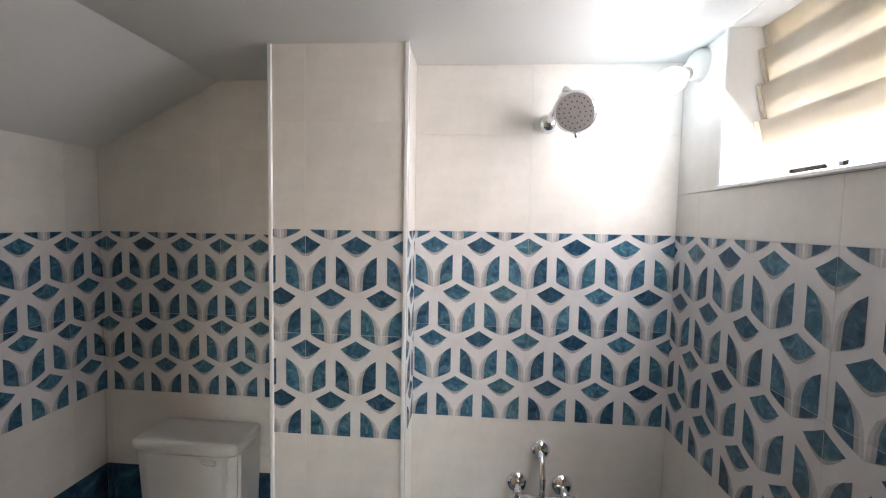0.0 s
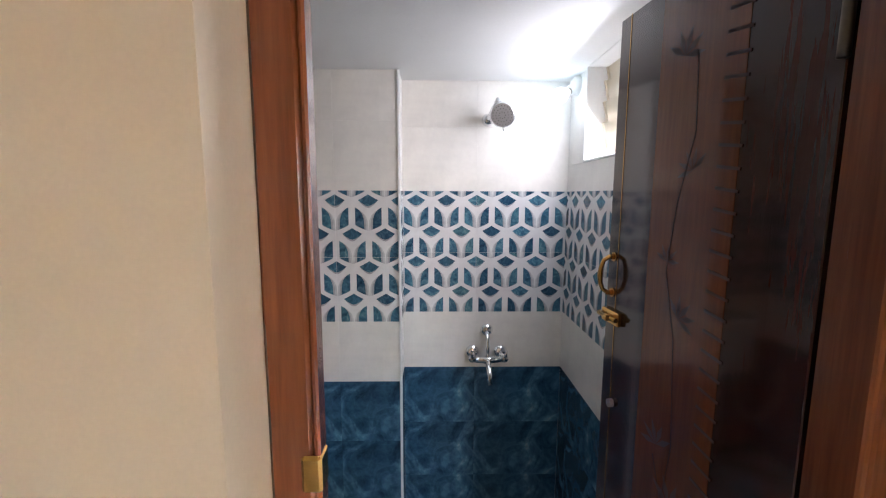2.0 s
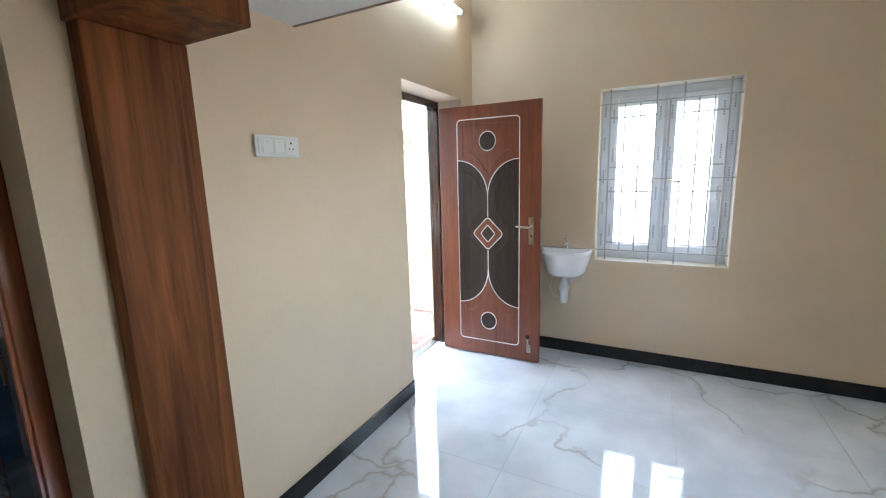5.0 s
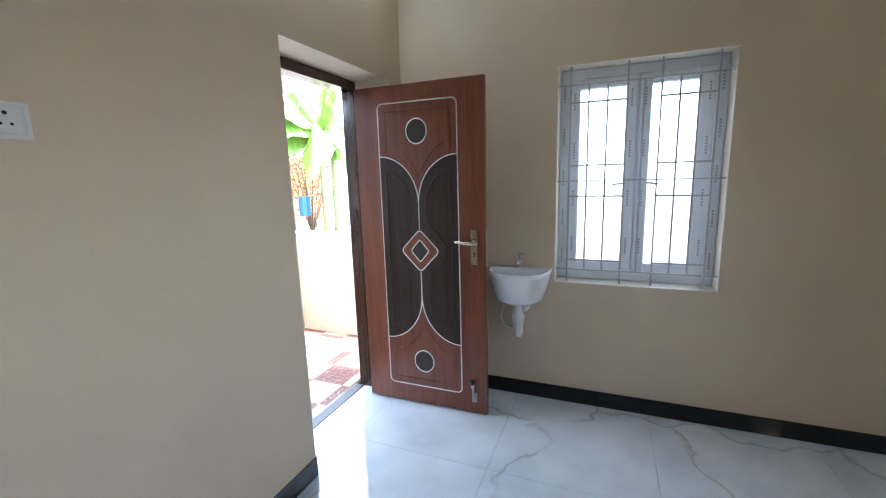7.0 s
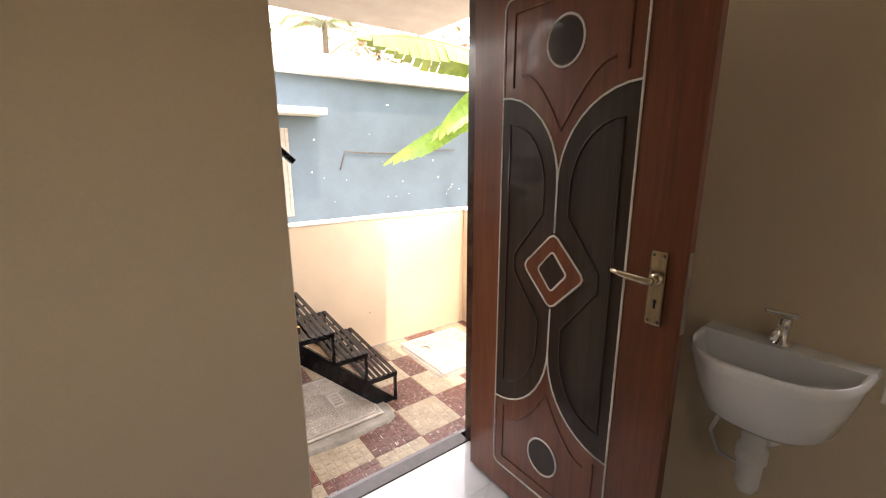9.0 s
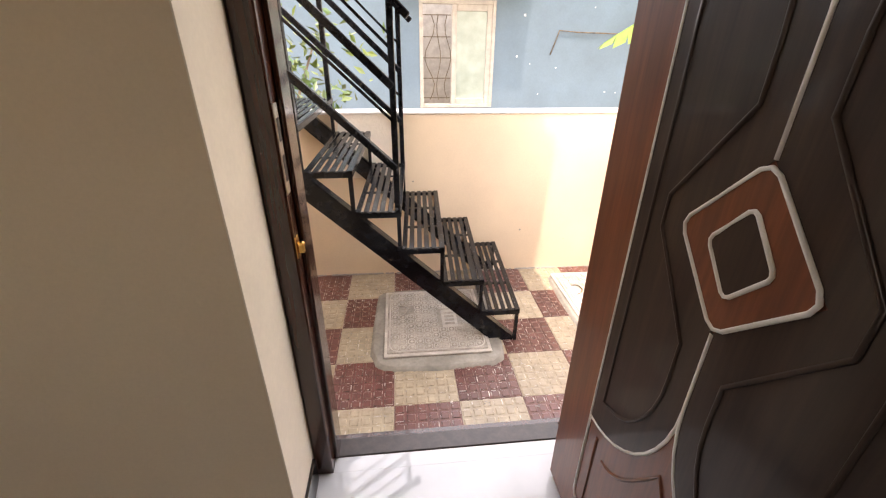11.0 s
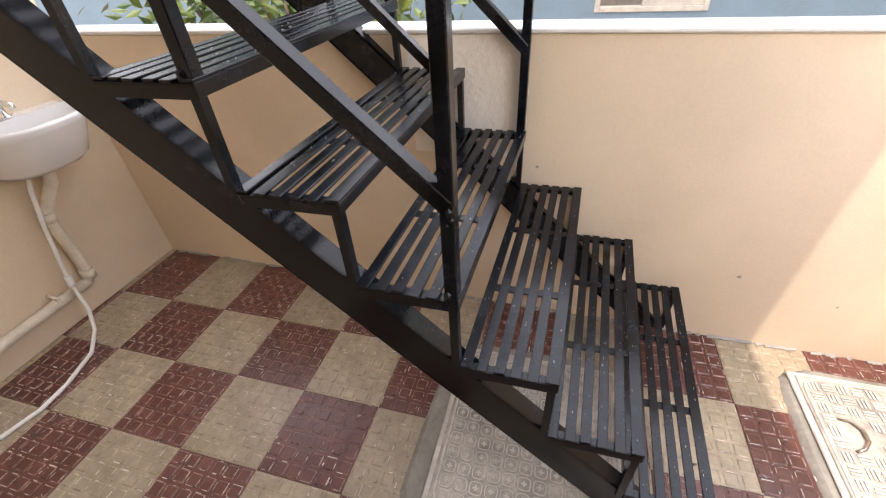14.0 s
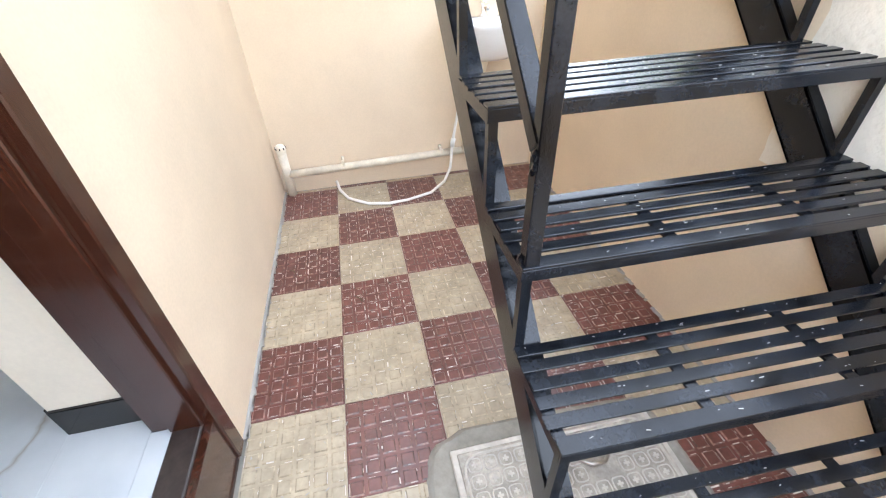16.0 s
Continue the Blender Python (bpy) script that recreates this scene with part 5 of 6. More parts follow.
def wall_marks():
    """Drilled plugs and smudges on the compound walls."""
    q = B()
    for y, z, r in ((1.25, 0.28, 0.006), (1.05, 0.2, 0.005), (0.75, 0.42, 0.006)):
        bmesh.ops.create_circle(q, cap_ends=True, segments=10, radius=r, matrix=Matrix.Translation((5.3785, y, z)) @ Matrix.Rotation(radians(90), 4, "Y"))
    for x, z, r in ((4.37, 0.1, 0.007), (4.7, 0.02, 0.004), (3.62, 0.47, 0.005)):
        bmesh.ops.create_circle(q, cap_ends=True, segments=10, radius=r, matrix=Matrix.Translation((x, 1.7835 - 0.0159 * (x - 4.14), z)) @ Matrix.Rotation(radians(90), 4, "X"))
    setting("trim_wall_plugs", q, CEMENT, "small grey plugs and smudges on the compound wall")


wall_marks()
staircase()
manhole(3.415, 3.995, 0.855, 1.485, "rings", 3.345, 4.075, 0.765, 1.535, "whitewashed square manhole cover in a grey cement collar under the stairs")
manhole(4.58, 5.165, 1.005, 1.635, "bars", 4.545, 5.205, 0.965, 1.675, "whitewashed square manhole cover in the sunlit corner of the yard")
yard_basin()


# ---- the neighbourhood ----
def neighbour():
    h = thing("neighbour_house", "pale blue painted house with a white roof edge", "house")
    Y = 5.55
    wx0, wx1, wz0, wz1 = 3.87, 4.93, 0.43, 1.81
    for a, b, y1, c, d in ((-4, wx0, Y + 0.25, -0.45, 2.62), (wx1, 9.4, Y + 0.25, -0.45, 2.62), (wx0, wx1, Y + 0.25, -0.45, wz0), (wx0, wx1, Y + 0.25, wz1, 2.62)):
        part("wall", box(B(), a, b, Y, y1, c, d), BLUE_WALL, h)
    part("side_wall", box(B(), 9.15, 9.4, Y + 0.25, Y + 6, -0.45, 2.62), BLUE_WALL, h)
    part("inner_wall", box(B(), -4, 9.1, Y + 2.6, Y + 2.7, -0.45, 2.62), WINDOW_CREAM, h)
    part("roof", box(B(), -4.1, 9.5, Y - 0.1, Y + 1.1, 2.62, 2.95, 0.01), WHITE_WASH, h, "white flat roof edge")
    part("roof_ledge", box(B(), -4.1, 9.52, Y - 0.16, Y - 0.1, 2.62, 2.7, 0.004), WHITE_WASH, h)
    w = part("window", box(B(), wx0, wx0 + 0.05, Y - 0.01, Y + 0.1, wz0, wz1, 0.004), WINDOW_CREAM, h, "white painted window half open")
    for a, b, c, d in ((wx1 - 0.05, wx1, wz0, wz1), (wx0 + 0.05, wx1 - 0.05, wz0, wz0 + 0.05), (wx0 + 0.05, wx1 - 0.05, wz1 - 0.05, wz1)):
        part("frame_bar", box(B(), a, b, Y - 0.01, Y + 0.1, c, d, 0.004), WINDOW_CREAM, w)
    sx0, sx1 = 4.32, wx1 - 0.05
    for a, b, c, d in ((sx0, sx0 + 0.07, wz0 + 0.05, wz1 - 0.05), (sx1 - 0.07, sx1, wz0 + 0.05, wz1 - 0.05), (sx0 + 0.07, sx1 - 0.07, wz0 + 0.05, wz0 + 0.13), (sx0 + 0.07, sx1 - 0.07, wz1 - 0.13, wz1 - 0.05)):
        part("sash_bar", box(B(), a, b, Y + 0.0, Y + 0.04, c, d, 0.004), WINDOW_CREAM, w)
    part("pane", box(B(), sx0 + 0.07, sx1 - 0.07, Y + 0.015, Y + 0.022, wz0 + 0.13, wz1 - 0.13), FROST, w, "frosted green-grey pane")
    for k in range(5):
        zz = wz0 + 0.12 + 0.27 * k
        part("grille_bar", box(B(), wx0 + 0.05, sx0, Y + 0.11, Y + 0.12, zz, zz + 0.012), BARK, w)
    for k in range(3):
        q = B()
        cx = wx0 + 0.15 + 0.13 * k
        tube(q, [(cx + 0.07 * math.sin(t * 0.9) * math.cos(k * 2.0), Y + 0.115, wz0 + 0.1 + t * 0.11) for t in range(11)], 0.006, 6)
        part("grille_scroll", q, BARK, w)
    part("sunshade", box(B(), 3.57, 5.43, Y - 0.42, Y, 2.0, 2.1, 0.006), WHITE_WASH, h, "white concrete sunshade over the window")
    q = B()
    tube(q, [(5.75, Y - 0.02, 1.15), (5.85, Y - 0.02, 1.46), (6.1, Y - 0.02, 1.44), (6.9, Y - 0.02, 1.42), (8.2, Y - 0.02, 1.5)], 0.008, 6)
    part("cable", q, BARK, h, "thin dark cable on the wall")
    # small white spots scattered at random over part of the blue wall
    rnd = random.Random(9)
    q = B()
    for k in range(22):
        x, z, r = rnd.uniform(4.9, 8.5), rnd.uniform(0.6, 2.4), rnd.uniform(0.006, 0.018)
        bmesh.ops.create_circle(q, cap_ends=True, segments=8, radius=r, matrix=Matrix.Translation((x, Y - 0.003, z)) @ Matrix.Rotation(radians(90), 4, "X"))
    tagged(part("white_spots", q, WHITE_WASH, h), kind="stuff")
    o = thing("orange_house", "distant orange-red painted house", "house")
    part("wall", box(B(), 9.2, 20, 12.2, 16, -0.45, 2.5), ORANGE, o)
    part("roof", box(B(), 9.0, 20.2, 12.0, 16.2, 2.5, 2.75), WHITE_WASH, o)
    t = thing("plastic_sheet", "bright blue plastic sheet hanging outdoors", "sheet")
    q = B()
    g = [[q.verts.new((11.0 + 0.45 * i / 6, 6.6 + 0.05 * math.sin(i * 1.7), 0.47 + 0.56 * j / 3)) for j in range(4)] for i in range(7)]
    for i in range(6):
        for j in range(3):
            q.faces.new((g[i][j], g[i + 1][j], g[i + 1][j + 1], g[i][j + 1]))
    part("cloth", q, TARP, t)
    q = tube(B(), [(10.8, 6.6, 1.03), (11.7, 6.6, 1.03)], 0.01, 6)
    tube(q, [(10.8, 6.6, -0.45), (10.8, 6.6, 1.05)], 0.02, 6)
    tube(q, [(11.7, 6.6, -0.45), (11.7, 6.6, 1.05)], 0.02, 6)
    part("line", q, BARK, t)


def banana_leaf(bm, root, tip, lift, width, rnd, fold=0.25):
    """A long torn leaf along an arching midrib."""
    root, tip = Vector(root), Vector(tip)
    n = 22
    flat = (tip - root)
    side0 = flat.cross(Vector((0, 0, 1))).normalized()
    mids = []
    for k in range(n + 1):
        t = k / n
        p = root.lerp(tip, t) + Vector((0, 0, lift * 4 * t * (1 - t)))
        mids.append(p)
    for s in (-1, 1):
        tear = 0
        for k in range(n):
            t0, t1 = k / n, (k + 1) / n
            w0 = width * (math.sin(math.pi * min(1, t0 * 0.97 + 0.05)) ** 0.55)
            w1 = width * (math.sin(math.pi * min(1, t1 * 0.97 + 0.02)) ** 0.55)
            gap = 0.16 if rnd.random() < 0.16 else 0.0
            droop = 0.34 + 0.12 * math.sin(k * 0.5 + s) + rnd.uniform(-0.03, 0.03)
            a, b = mids[k], mids[k + 1]
            oa = side0 * s * w0 * 0.6 + Vector((0, 0, -(droop + 0.5) * w0)) + flat.normalized() * 0.06
            ob_ = side0 * s * w1 * 0.6 + Vector((0, 0, -(droop + 0.5) * w1)) + flat.normalized() * 0.06
            b_out = b + ob_ - (b - a) * gap
            ma, mb = a + oa * 0.5 + Vector((0, 0, 0.05 * w0)), b + ob_ * 0.5 + Vector((0, 0, 0.05 * w1))
            v = [bm.verts.new(p) for p in (a, b, mb, ma)]
            bm.faces.new(v).smooth = True
            v2 = [bm.verts.new(a + oa), bm.verts.new(b_out)]
            bm.faces.new((v[3], v[2], v2[1], v2[0])).smooth = True
    tube(bm, mids, [0.022 * (1 - 0.8 * k / n) for k in range(n + 1)], 5)


def banana(at, leaves, seed, label, h=2.25):
    rnd = random.Random(seed)
    b = thing("banana_plant", label, "plant", "banana plants", at=at)
    part("trunk", tube(B(), [(0, 0, 0), (0.02, 0, h * 0.5), (0.0, 0.02, h), (0.0, 0.02, h + 0.35)], [0.1, 0.08, 0.06, 0.04], 12), STALK, b)
    for tip, lift, w in leaves:
        bm = B()
        banana_leaf(bm, (0, 0.02, h + 0.25), tip, lift, w, rnd)
        part("leaf", bm, BANANA, b, "long torn green leaf")


def leafy(name, label, at, size, count, mat, seed, leaf, limbs=5):
    """A shrub: stems and many small leaves with gaps between clumps."""
    rnd = random.Random(seed)
    b = thing(name, label, "plant", at=at)
    leaf_bm = B()
    for k in range(limbs):
        a = 2 * math.pi * k / limbs + rnd.uniform(-0.4, 0.4)
        tip = Vector((size[0] * 0.6 * math.cos(a) * rnd.uniform(0.3, 1), size[1] * 0.6 * math.sin(a) * rnd.uniform(0.3, 1), size[2] * rnd.uniform(0.7, 1.0)))
        mid = tip * 0.5 + Vector((rnd.uniform(-0.1, 0.1), rnd.uniform(-0.1, 0.1), 0.1))
        part("stem", tube(B(), [(0, 0, 0), mid, tip], [0.03, 0.02, 0.008], 6), BARK, b)
        for j in range(count // limbs):
            t = rnd.uniform(0.35, 1.1)
            c = (mid * (2 * t) if t < 0.5 else mid.lerp(tip, t * 2 - 1)) + Vector((rnd.gauss(0, 0.16) * size[0], rnd.gauss(0, 0.16) * size[1], rnd.gauss(0, 0.1) * size[2]))
            d = Vector((rnd.gauss(0, 1), rnd.gauss(0, 1), rnd.gauss(0.3, 0.6))).normalized()
            s = d.cross(Vector((rnd.gauss(0, 1), rnd.gauss(0, 1), rnd.gauss(0, 1)))).normalized()
            L = leaf * rnd.uniform(0.7, 1.3)
            nrm = d.cross(s)
            v = [leaf_bm.verts.new(c + p) for p in (Vector((0, 0, 0)), d * L * 0.4 + s * L * 0.2 + nrm * L * 0.05, d * L, d * L * 0.4 - s * L * 0.2 + nrm * L * 0.05)]
            leaf_bm.faces.new((v[0], v[1], v[2]))
            leaf_bm.faces.new((v[0], v[2], v[3]))
    tagged(part("crown", leaf_bm, mat, b), kind="stuff")


def palm(at, h, seed):
    rnd = random.Random(seed)
    p = thing("palm_tree", "tall palm with drooping yellow-green fronds behind the house", "tree", at=at)
    part("trunk", tube(B(), [(0, 0, 0), (0.1, 0, h * 0.5), (0.15, 0.05, h)], [0.18, 0.13, 0.1], 10), BARK, p)
    for k in range(13):
        a = 2 * math.pi * k / 13 + rnd.uniform(-0.2, 0.2)
        L = rnd.uniform(1.8, 2.5)
        rise = rnd.uniform(0.1, 0.9)
        bm = B()
        mids = [Vector((0.15 + math.cos(a) * L * t, 0.05 + math.sin(a) * L * t, h + rise * math.sin(t * 2.2) - 1.1 * t * t)) for t in [j / 12 for j in range(13)]]
        tube(bm, mids, [0.025 * (1 - 0.8 * j / 12) for j in range(13)], 4)
        side = Vector((-math.sin(a), math.cos(a), 0))
        for j in range(2, 48):
            t = j / 48
            m = mids[int(t * 12)].lerp(mids[min(12, int(t * 12) + 1)], t * 12 % 1)
            for s in (-1, 1):
                q = m + side * s * 0.5 * (1 - 0.6 * t) + Vector((math.cos(a) * 0.15, math.sin(a) * 0.15, -0.3))
                w = Vector((math.cos(a), math.sin(a), 0)) * 0.016
                bm.faces.new([bm.verts.new(x) for x in (m - w, m + w, q)])
        part("frond", bm, PALM, p)


neighbour()
banana((8.95, 4.1, -0.45), [((-3.0, 0.2, 1.75), 0.18, 0.36), ((-2.35, -0.1, 2.1), 0.53, 0.46), ((-3.6, -0.4, 3.25), 0.28, 0.42), ((0.9, -0.3, 2.6), 0.5, 0.34), ((0.4, 1.0, 2.9), 0.6, 0.34), ((-0.4, -0.8, 4.3), 0.1, 0.3), ((-0.9, 0.5, 4.2), 0.2, 0.3), ((0.5, -0.5, 4.2), 0.2, 0.3), ((-1.0, -0.5, 2.0), 0.5, 0.36), ((0.5, -0.7, 1.6), 0.4, 0.3)], 3, "banana plant with long torn green leaves beside the compound wall", 2.7)
banana((10.4, 4.9, -0.45), [((-0.9, -0.4, 2.3), 0.5, 0.34), ((0.9, -0.5, 2.2), 0.5, 0.34), ((-0.3, -1.0, 1.7), 0.45, 0.32), ((0.2, 0.8, 3.2), 0.5, 0.3), ((-0.5, 0.2, 3.6), 0.3, 0.3)], 8, "smaller banana plant with broad green leaves near the blue house")
leafy("garden_tree", "thin twiggy tree with yellow-brown leaves behind the bananas", (13.8, 8.5, -0.45), (3.0, 2.4, 4.4), 2600, leaf_mat("yellow_brown_leaf", (0.1, 0.12, 0.02), (0.42, 0.28, 0.06)), 16, 0.16, 11)
leafy("croton_shrub", "yellow-green croton shrub growing behind the compound wall", (2.1, 2.9, -0.45), (1.6, 1.0, 1.75), 3200, CROTON, 5, 0.105, 11)
leafy("leafy_tree", "dry reddish-green tree crown beyond the houses", (10.5, 9.5, -0.45), (4.2, 3.0, 4.6), 4000, leaf_mat("dry_tree_leaf", (0.08, 0.12, 0.02), (0.3, 0.1, 0.04)), 6, 0.2, 9)
palm((8.7, 13.5, -0.45), 6.2, 2)
palm((11.0, 14.0, -0.45), 6.0, 5)


# ---- pieces: floor tiles ----
def clip_rect(poly, x0, x1, y0, y1):
    for axis, lim, keep in ((0, x0, 1), (0, x1, -1), (1, y0, 1), (1, y1, -1)):
        out = []
        for k, p in enumerate(poly):
            q = poly[k - 1]
            ip, iq = (p[axis] - lim) * keep >= 0, (q[axis] - lim) * keep >= 0
            if ip != iq:
                t = (lim - q[axis]) / (p[axis] - q[axis])
                out.append((q[0] + (p[0] - q[0]) * t, q[1] + (p[1] - q[1]) * t))
            if ip:
                out.append(p)
        poly = out
        if len(poly) < 3:
            return []
    return poly


def hall_floor():
    made = {}
    x0, y1 = 4.35, -0.128
    S = 0.8
    nx, ny = 8, 4
    for i in range(nx):
        for j in range(ny):
            a0, a1 = max(-1.3, x0 - S * (i + 1)), x0 - S * i
            b0, b1 = max(SOUTH, y1 - S * (j + 1)), y1 - S * j
            if a1 - a0 < 0.02 or b1 - b0 < 0.02:
                continue
            key = (round(a1 - a0, 3), round(b1 - b0, 3))
            if key not in made:
                made[key] = mesh_of("marble_tile", box(B(), 0.0006, key[0] - 0.0006, 0.0006, key[1] - 0.0006, -0.008, 0.0, 0.0006), MARBLE)
            o = new("marble_tile", made[key])
            o.parent = floor
            o.location = (a0, b0, 0)
    for nm, q in (("marble_tile", (DX0 + 0.001, DX1 - 0.001, NI, 0.0845)), ("marble_tile", (DX0 + 0.056, 4.097, 0.085, 0.1395)), ("marble_tile", (BX0 + 0.001, BX1 - 0.001, NI, 0.049))):
        o = new(nm, mesh_of(nm, box(B(), q[0], q[1], q[2], q[3], -0.008, 0.0), MARBLE))
        o.parent = floor


def yard_tiles():
    P = 0.305
    made = {}

    def tile_mesh(w, d, ox, oy, mat, edge, rise):
        """A pressed cement tile; ox, oy: how much of the full tile is cut away on its low sides."""
        bm = box(B(), 0.0005, w - 0.0005, 0.0005, d - 0.0005, -0.008, 0.0, 0.0008)
        n = 6
        c = P / n
        for i in range(n):
            for j in range(n):
                for u0, u1, v0, v1 in ((0.1, 0.9, 0.1, 0.9),):
                    a0, a1 = max(0.004, (i + u0) * c - ox), min(w - 0.004, (i + u1) * c - ox)
                    b0, b1 = max(0.004, (j + v0) * c - oy), min(d - 0.004, (j + v1) * c - oy)
                    if a1 - a0 > 0.006 and b1 - b0 > 0.006:
                        t = 0.004
                        lo = [bm.verts.new(p) for p in ((a0, b0, 0), (a1, b0, 0), (a1, b1, 0), (a0, b1, 0))]
                        hi = [bm.verts.new(p) for p in ((a0 + t, b0 + t, rise), (a1 - t, b0 + t, rise), (a1 - t, b1 - t, rise), (a0 + t, b1 - t, rise))]
                        bm.faces.new(hi)
                        for k in range(4):
                            bm.faces.new((lo[k], lo[(k + 1) % 4], hi[(k + 1) % 4], hi[k])).material_index = 1
        return mesh_of("cement_tile", bm, [mat, edge])
    X0, X1, Y0, Y1 = 1.607, 5.38, NO + 0.006, 1.83
    for i in range(-3, 12):
        for j in range(-2, 4):
            a0, a1 = max(X0, 2.25 + P * i), min(X1, 2.25 + P * (i + 1))
            b0, b1 = max(Y0, 0.555 + P * j), Y1 if j == 3 else 0.555 + P * (j + 1)
            if a1 - a0 < 0.012 or b1 - b0 < 0.012:
                continue
            odd = (i + j) % 2
            key = (round(a1 - a0, 3), round(b1 - b0, 3), round(a0 - 2.25 - P * i, 3), round(b0 - 0.555 - P * j, 3), odd)
            if key not in made:
                made[key] = tile_mesh(*key[:4], *((MAROON, MAROON_WORN, 0.0034) if odd else (BEIGE, BEIGE_WORN, 0.002)))
            o = new("cement_tile", made[key])
            o.parent = yard_floor
            o.location = (a0, b0, YF + 0.0004 * ((i * 7 + j * 3) % 3))
    # pale cement residue and painted glints along edges of the pressed squares, in patches
    rnd = random.Random(31)
    verts, faces = [], []
    c = P / 6

    def strip(ax, ay, bx, by, half):
        z = YF + 0.0052
        k = len(verts)
        if abs(bx - ax) > abs(by - ay):
            verts.extend(((ax, ay - half, z), (bx, by - half, z), (bx, by + half, z), (ax, ay + half, z)))
        else:
            verts.extend(((ax - half, ay, z), (ax + half, ay, z), (bx + half, by, z), (bx - half, by, z)))
        faces.append((k, k + 1, k + 2, k + 3))
    for i in range(-13, 62):
        for j in range(-7, 26):
            gx, gy = 2.25 + c * i, 0.555 + c * j
            odd = (i // 6 + j // 6) % 2
            patch = 0.5 + 0.9 * noise.noise((gx * 2.3, gy * 2.3, 5.0)) + 0.35 * noise.noise((gx * 9, gy * 9, 1.0))
            for side in range(4):
                if rnd.random() > patch * (0.72 if odd else 0.36):
                    continue
                t0 = rnd.uniform(0.12, 0.5)
                t1 = t0 + rnd.uniform(0.15, 0.86 - t0 + 0.02)
                half = rnd.uniform(0.0004, 0.0012) if rnd.random() < 0.85 else rnd.uniform(0.0012, 0.0024)
                o = (0.11, 0.89)[side % 2] + rnd.uniform(-0.015, 0.015)
                ends = ((gx + c * t0, gy + c * o), (gx + c * t1, gy + c * o)) if side < 2 else ((gx + c * o, gy + c * t0), (gx + c * o, gy + c * t1))
                if all(X0 + 0.01 < x < X1 - 0.01 and Y0 + 0.01 < y < 1.77 for x, y in ends) and not any(a < x < b and d < y < e for x, y in ends for a, b, d, e in ((3.36, 4.06, 0.78, 1.52), (4.56, 5.19, 0.98, 1.66))):
                    strip(*ends[0], *ends[1], half)
    me = bpy.data.meshes.new("residue_and_glints")
    me.from_pydata(verts, [], faces)
    me.materials.append(RESIDUE_GLINT)
    res = new("residue_and_glints", me)
    res.parent = yard_floor
    tagged(res, kind="stuff")
    # pale flecks of cement and plaster left on the tiles
    rnd = random.Random(12)
    q = B()
    for k in range(900):
        x, y = rnd.uniform(1.65, 5.3), rnd.uniform(0.26, 1.74)
        a, L = rnd.uniform(0, 3.14), rnd.uniform(0.003, 0.014)
        bar(q, (x, y, YF + 0.004), (x + L * math.cos(a), y + L * math.sin(a), YF + 0.004), rnd.uniform(0.001, 0.004), 0.001)
    for k in range(150):
        x = rnd.uniform(1.65, 5.3)
        w = 1.78 - 0.0159 * (x - 4.14)
        bar(q, (x, w - rnd.random() * 0.008, YF + 0.004), (x + rnd.uniform(0.01, 0.05), w, YF + 0.005), 0.012, 0.006)
    for k in range(60):
        x = rnd.uniform(1.65, 3.2)
        bar(q, (x, NO + 0.012, YF + 0.004), (x + rnd.uniform(0.01, 0.06), NO + 0.012 + rnd.random() * 0.01, YF + 0.004), 0.012, 0.005)
    box(q, 1.61, 3.22, NO + 0.0045, NO + 0.015, YF - 0.006, YF + 0.0072)
    tagged(part("cement_flecks", q, SPLASH, yard_floor), kind="stuff")
    q = B()
    for x, y, L in ((2.66, 0.62, 0.03), (3.05, 0.5, 0.02), (1.95, 1.5, 0.02), (4.75, 0.8, 0.02), (4.2, 1.2, 0.015), (2.4, 0.33, 0.025)):
        tube(q, [(x, y, YF + 0.006), (x + L * 0.5, y + L * 0.6, YF + 0.009), (x + L, y + L * 0.7, YF + 0.006)], 0.003, 5)
    tagged(part("dry_bits", q, BARK, yard_floor), kind="stuff")


# ---- pieces: bathroom wall tiles ----
PX, PZ = 0.145, 0.1475
TW, TH = 0.435, 0.295


def petals():
    """One period of the band's pattern: an eye and a pair of petals below it, half a period aside."""
    eye = [(-0.044, 0.0), (-0.02, 0.013), (0.0, 0.025), (0.02, 0.013), (0.044, 0.0), (0.027, -0.014), (0.012, -0.023), (0.0, -0.026), (-0.012, -0.023), (-0.027, -0.014)]
    right = [(0.0145, -0.031), (0.032, -0.042), (0.045, -0.06), (0.052, -0.082), (0.0545, -0.128), (0.036, -0.12), (0.0145, -0.108)]
    left = [(-x, z) for x, z in right[::-1]]
    return eye, left, right


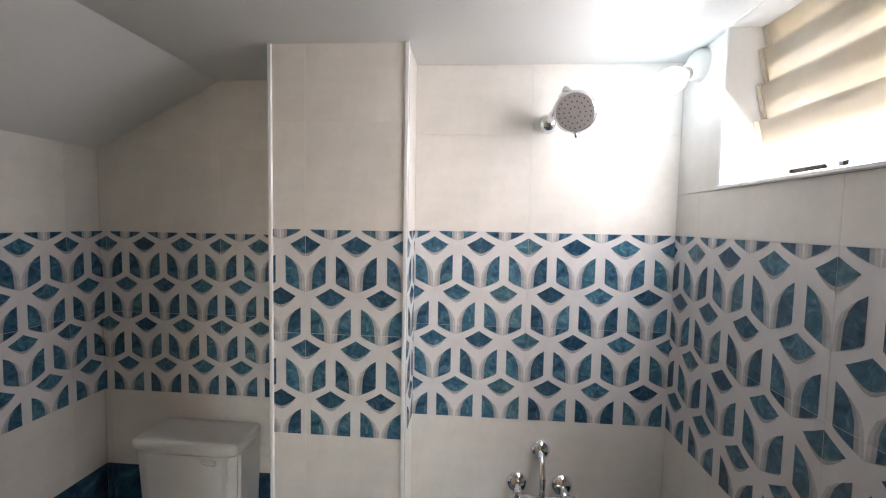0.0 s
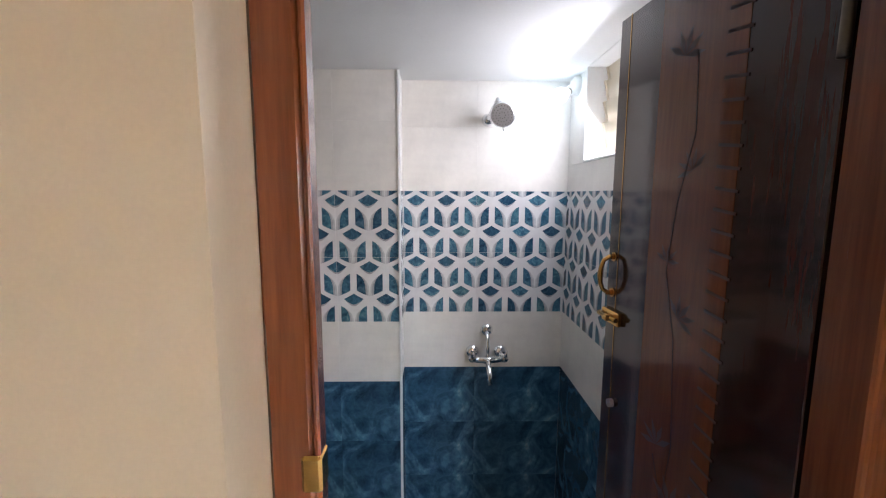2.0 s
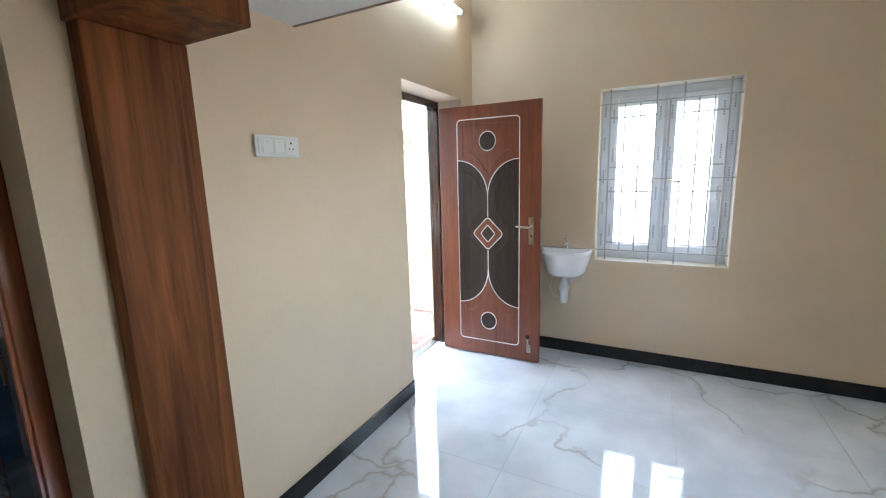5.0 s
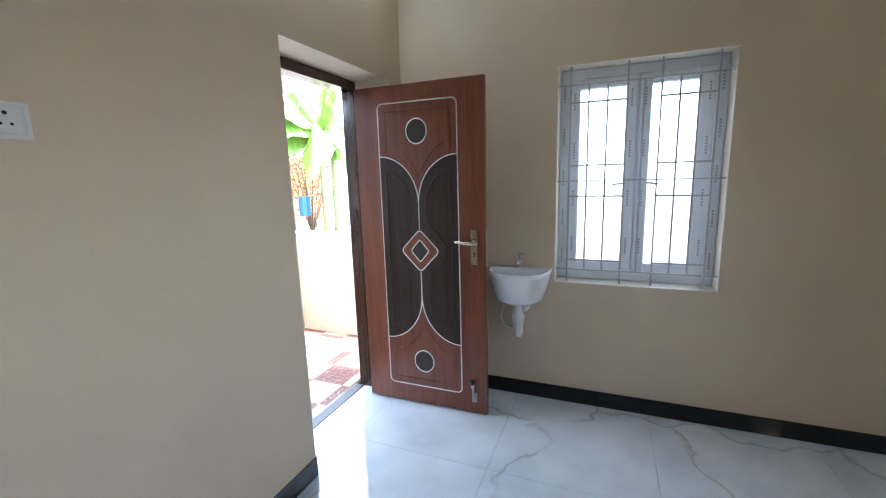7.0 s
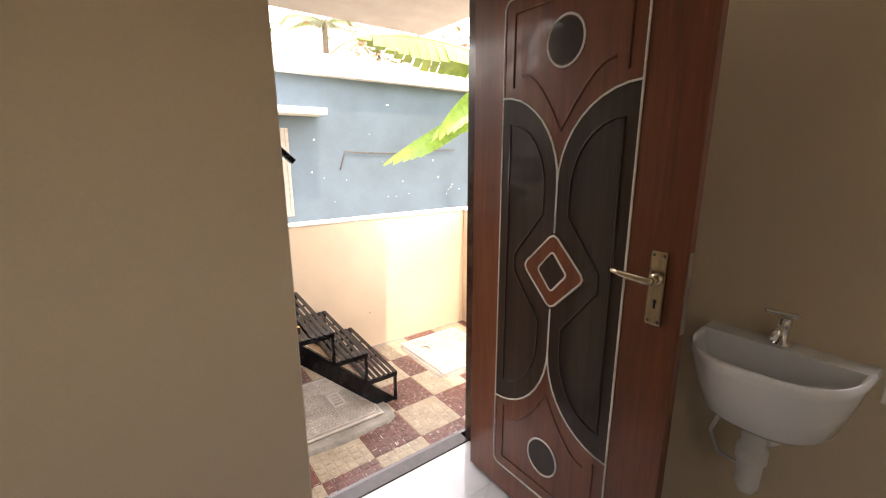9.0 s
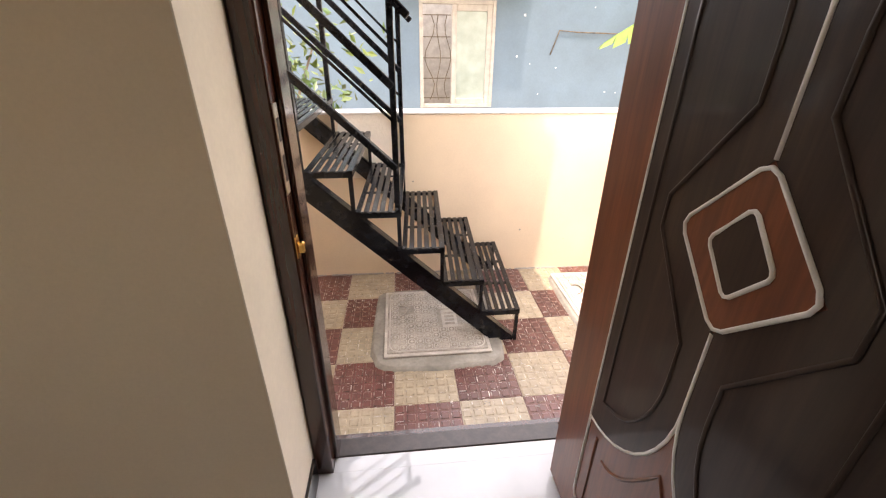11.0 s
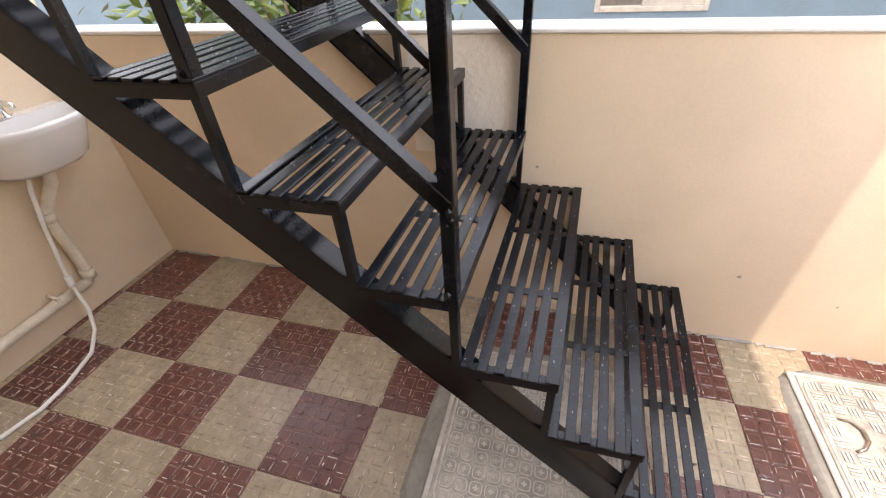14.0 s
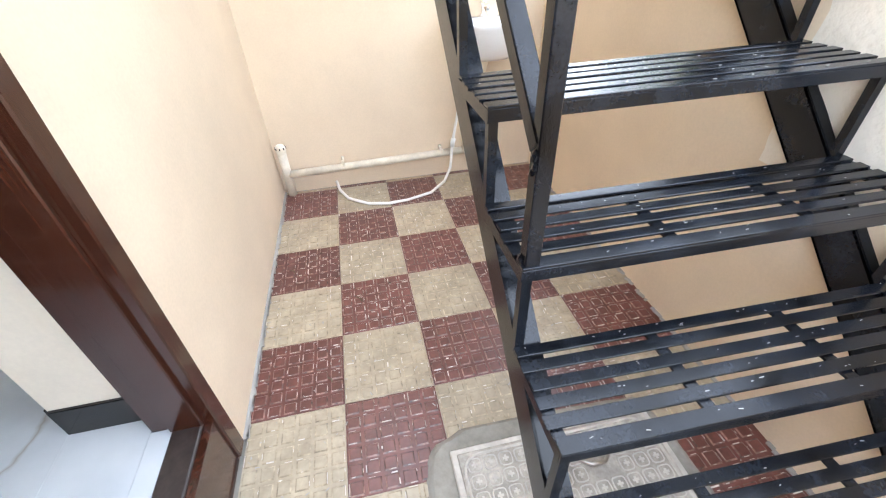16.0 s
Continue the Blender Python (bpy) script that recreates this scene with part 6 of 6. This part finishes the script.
def tile_wall(parent, origin, u, n, length, off, top=2.09, drop=0.0):
    """Tiles one wall. origin: its foot corner at z 0; u: along it; n: out of it; off: where the first joint lies along u."""
    origin, u, n = Vector(origin), Vector(u), Vector(n)
    rows = [(BF, 0.12, "blue"), (0.12, 0.415, "blue"), (0.415, 0.71, "blue"), (0.71, 0.996, "white"), (0.996, 1.291, "band"), (1.291, 1.586, "band"), (1.586, 1.881, "white"), (1.881, top, "white")]
    eye, left, right = petals()
    m = Matrix((u, n, Vector((0, 0, 1)))).transposed().to_4x4()
    for z0, z1, kind in rows:
        z1 = min(z1, top)
        if z1 - z0 < 0.01:
            continue
        k = math.floor((0 - off) / TW)
        while off + k * TW < length - 1e-4:
            a0, a1 = max(0.0, off + k * TW), min(length, off + (k + 1) * TW)
            k += 1
            if a1 - a0 < 0.012:
                continue
            w, h = a1 - a0, z1 - z0
            g = 0.00015
            key = (kind, round(w, 3), round(h, 3), round((a0 - off) % PX, 3), round(1.586 - z1, 3) if kind == "band" else 0)
            if key not in TILES:
                bm = box(B(), g, w - g, -0.008, 0.0, g, h - g, 0.0004)
                if kind == "band":
                    ph = (a0 - off) % PX
                    for r in range(-2, 6):
                        zc = (1.586 - z0) - 0.042 - PZ * r
                        for c in range(-2, 6):
                            uc = c * PX - ph + (0.5 * PX if r % 2 else 0.0)
                            for shape, du, lay in ((eye, 0.0, 1), (left, 0.5 * PX, 1), (right, 0.5 * PX, 1), ([(x * 1.16, z - 0.004) for x, z in left], 0.5 * PX, 2), ([(x * 1.16, z - 0.004) for x, z in right], 0.5 * PX, 2), ([(x * 0.86, z - 0.008) for x, z in eye], 0.0, 2), ([(x * 1.3 - 0.001, z - 0.007) for x, z in left], 0.5 * PX, 3), ([(x * 1.3 + 0.001, z - 0.007) for x, z in right], 0.5 * PX, 3)):
                                poly = clip_rect([(uc + du + px, zc + pz) for px, pz in shape], 0.0004, w - 0.0004, 0.0004, h - 0.0004)
                                if len(poly) > 2:
                                    try:
                                        f = bm.faces.new([bm.verts.new((px, 0.0008 - 0.0002 * lay, pz)) for px, pz in poly])
                                        f.material_index = lay
                                    except ValueError:
                                        pass
                    me = bpy.data.meshes.new("wall_tile")
                    bm.normal_update()
                    for f in bm.faces:
                        if f.material_index and f.normal.y < 0:
                            f.normal_flip()
                    bm.to_mesh(me)
                    bm.free()
                    me.materials.append(BAND_WHITE)
                    me.materials.append(PETAL)
                    me.materials.append(PRINT_GREY)
                    me.materials.append(PRINT_PALE)
                    TILES[key] = me
                else:
                    TILES[key] = mesh_of("wall_tile", bm, BLUE_TILE if kind == "blue" else TILE_WHITE)
            o = new("wall_tile", TILES[key])
            o.parent = parent
            o.matrix_basis = Matrix.Translation(origin + u * a0 + Vector((0, 0, z0 - drop)) + n * 0.008) @ m


TILES = {}
hall_floor()
yard_tiles()
back = bpy.data.objects["wall_bathroom_back"]
lefts = bpy.data.objects["wall_bathroom_left"]
col = bpy.data.objects["wall_column"]
tile_wall(back, (0.661, 1.53, 0), (1, 0, 0), (0, -1, 0), 0.786, 1.014 - 0.661 - TW)
tile_wall(back, (-0.515, 1.653, 0), (1, 0, 0), (0, -1, 0), 0.79, 0.025, 2.118, 0.028)
tile_wall(col, (0.275, 1.368, 0), (1, 0, 0), (0, -1, 0), 0.378, 0.102)
tile_wall(col, (0.653, 1.368, 0), (0, 1, 0), (1, 0, 0), 0.154, 0.03)
tile_wall(lefts, (-0.523, 0.12, 0), (0, 1, 0), (1, 0, 0), 1.525, 0.095, 1.92, 0.028)
# the wall with the window: full tiles below it, cut round it above
tile_wall(wall_br, (1.455, 1.522, 0), (0, -1, 0), (-1, 0, 0), 1.40, 0.121, 1.705)
for y0, y1 in ((0.122, BW[0]), (BW[1], 1.522)):
    o = new("wall_tile", mesh_of("wall_tile", box(B(), 1.447, 1.455, y0, y1, 1.706, 2.09, 0.001), TILE_WHITE))
    o.parent = wall_br
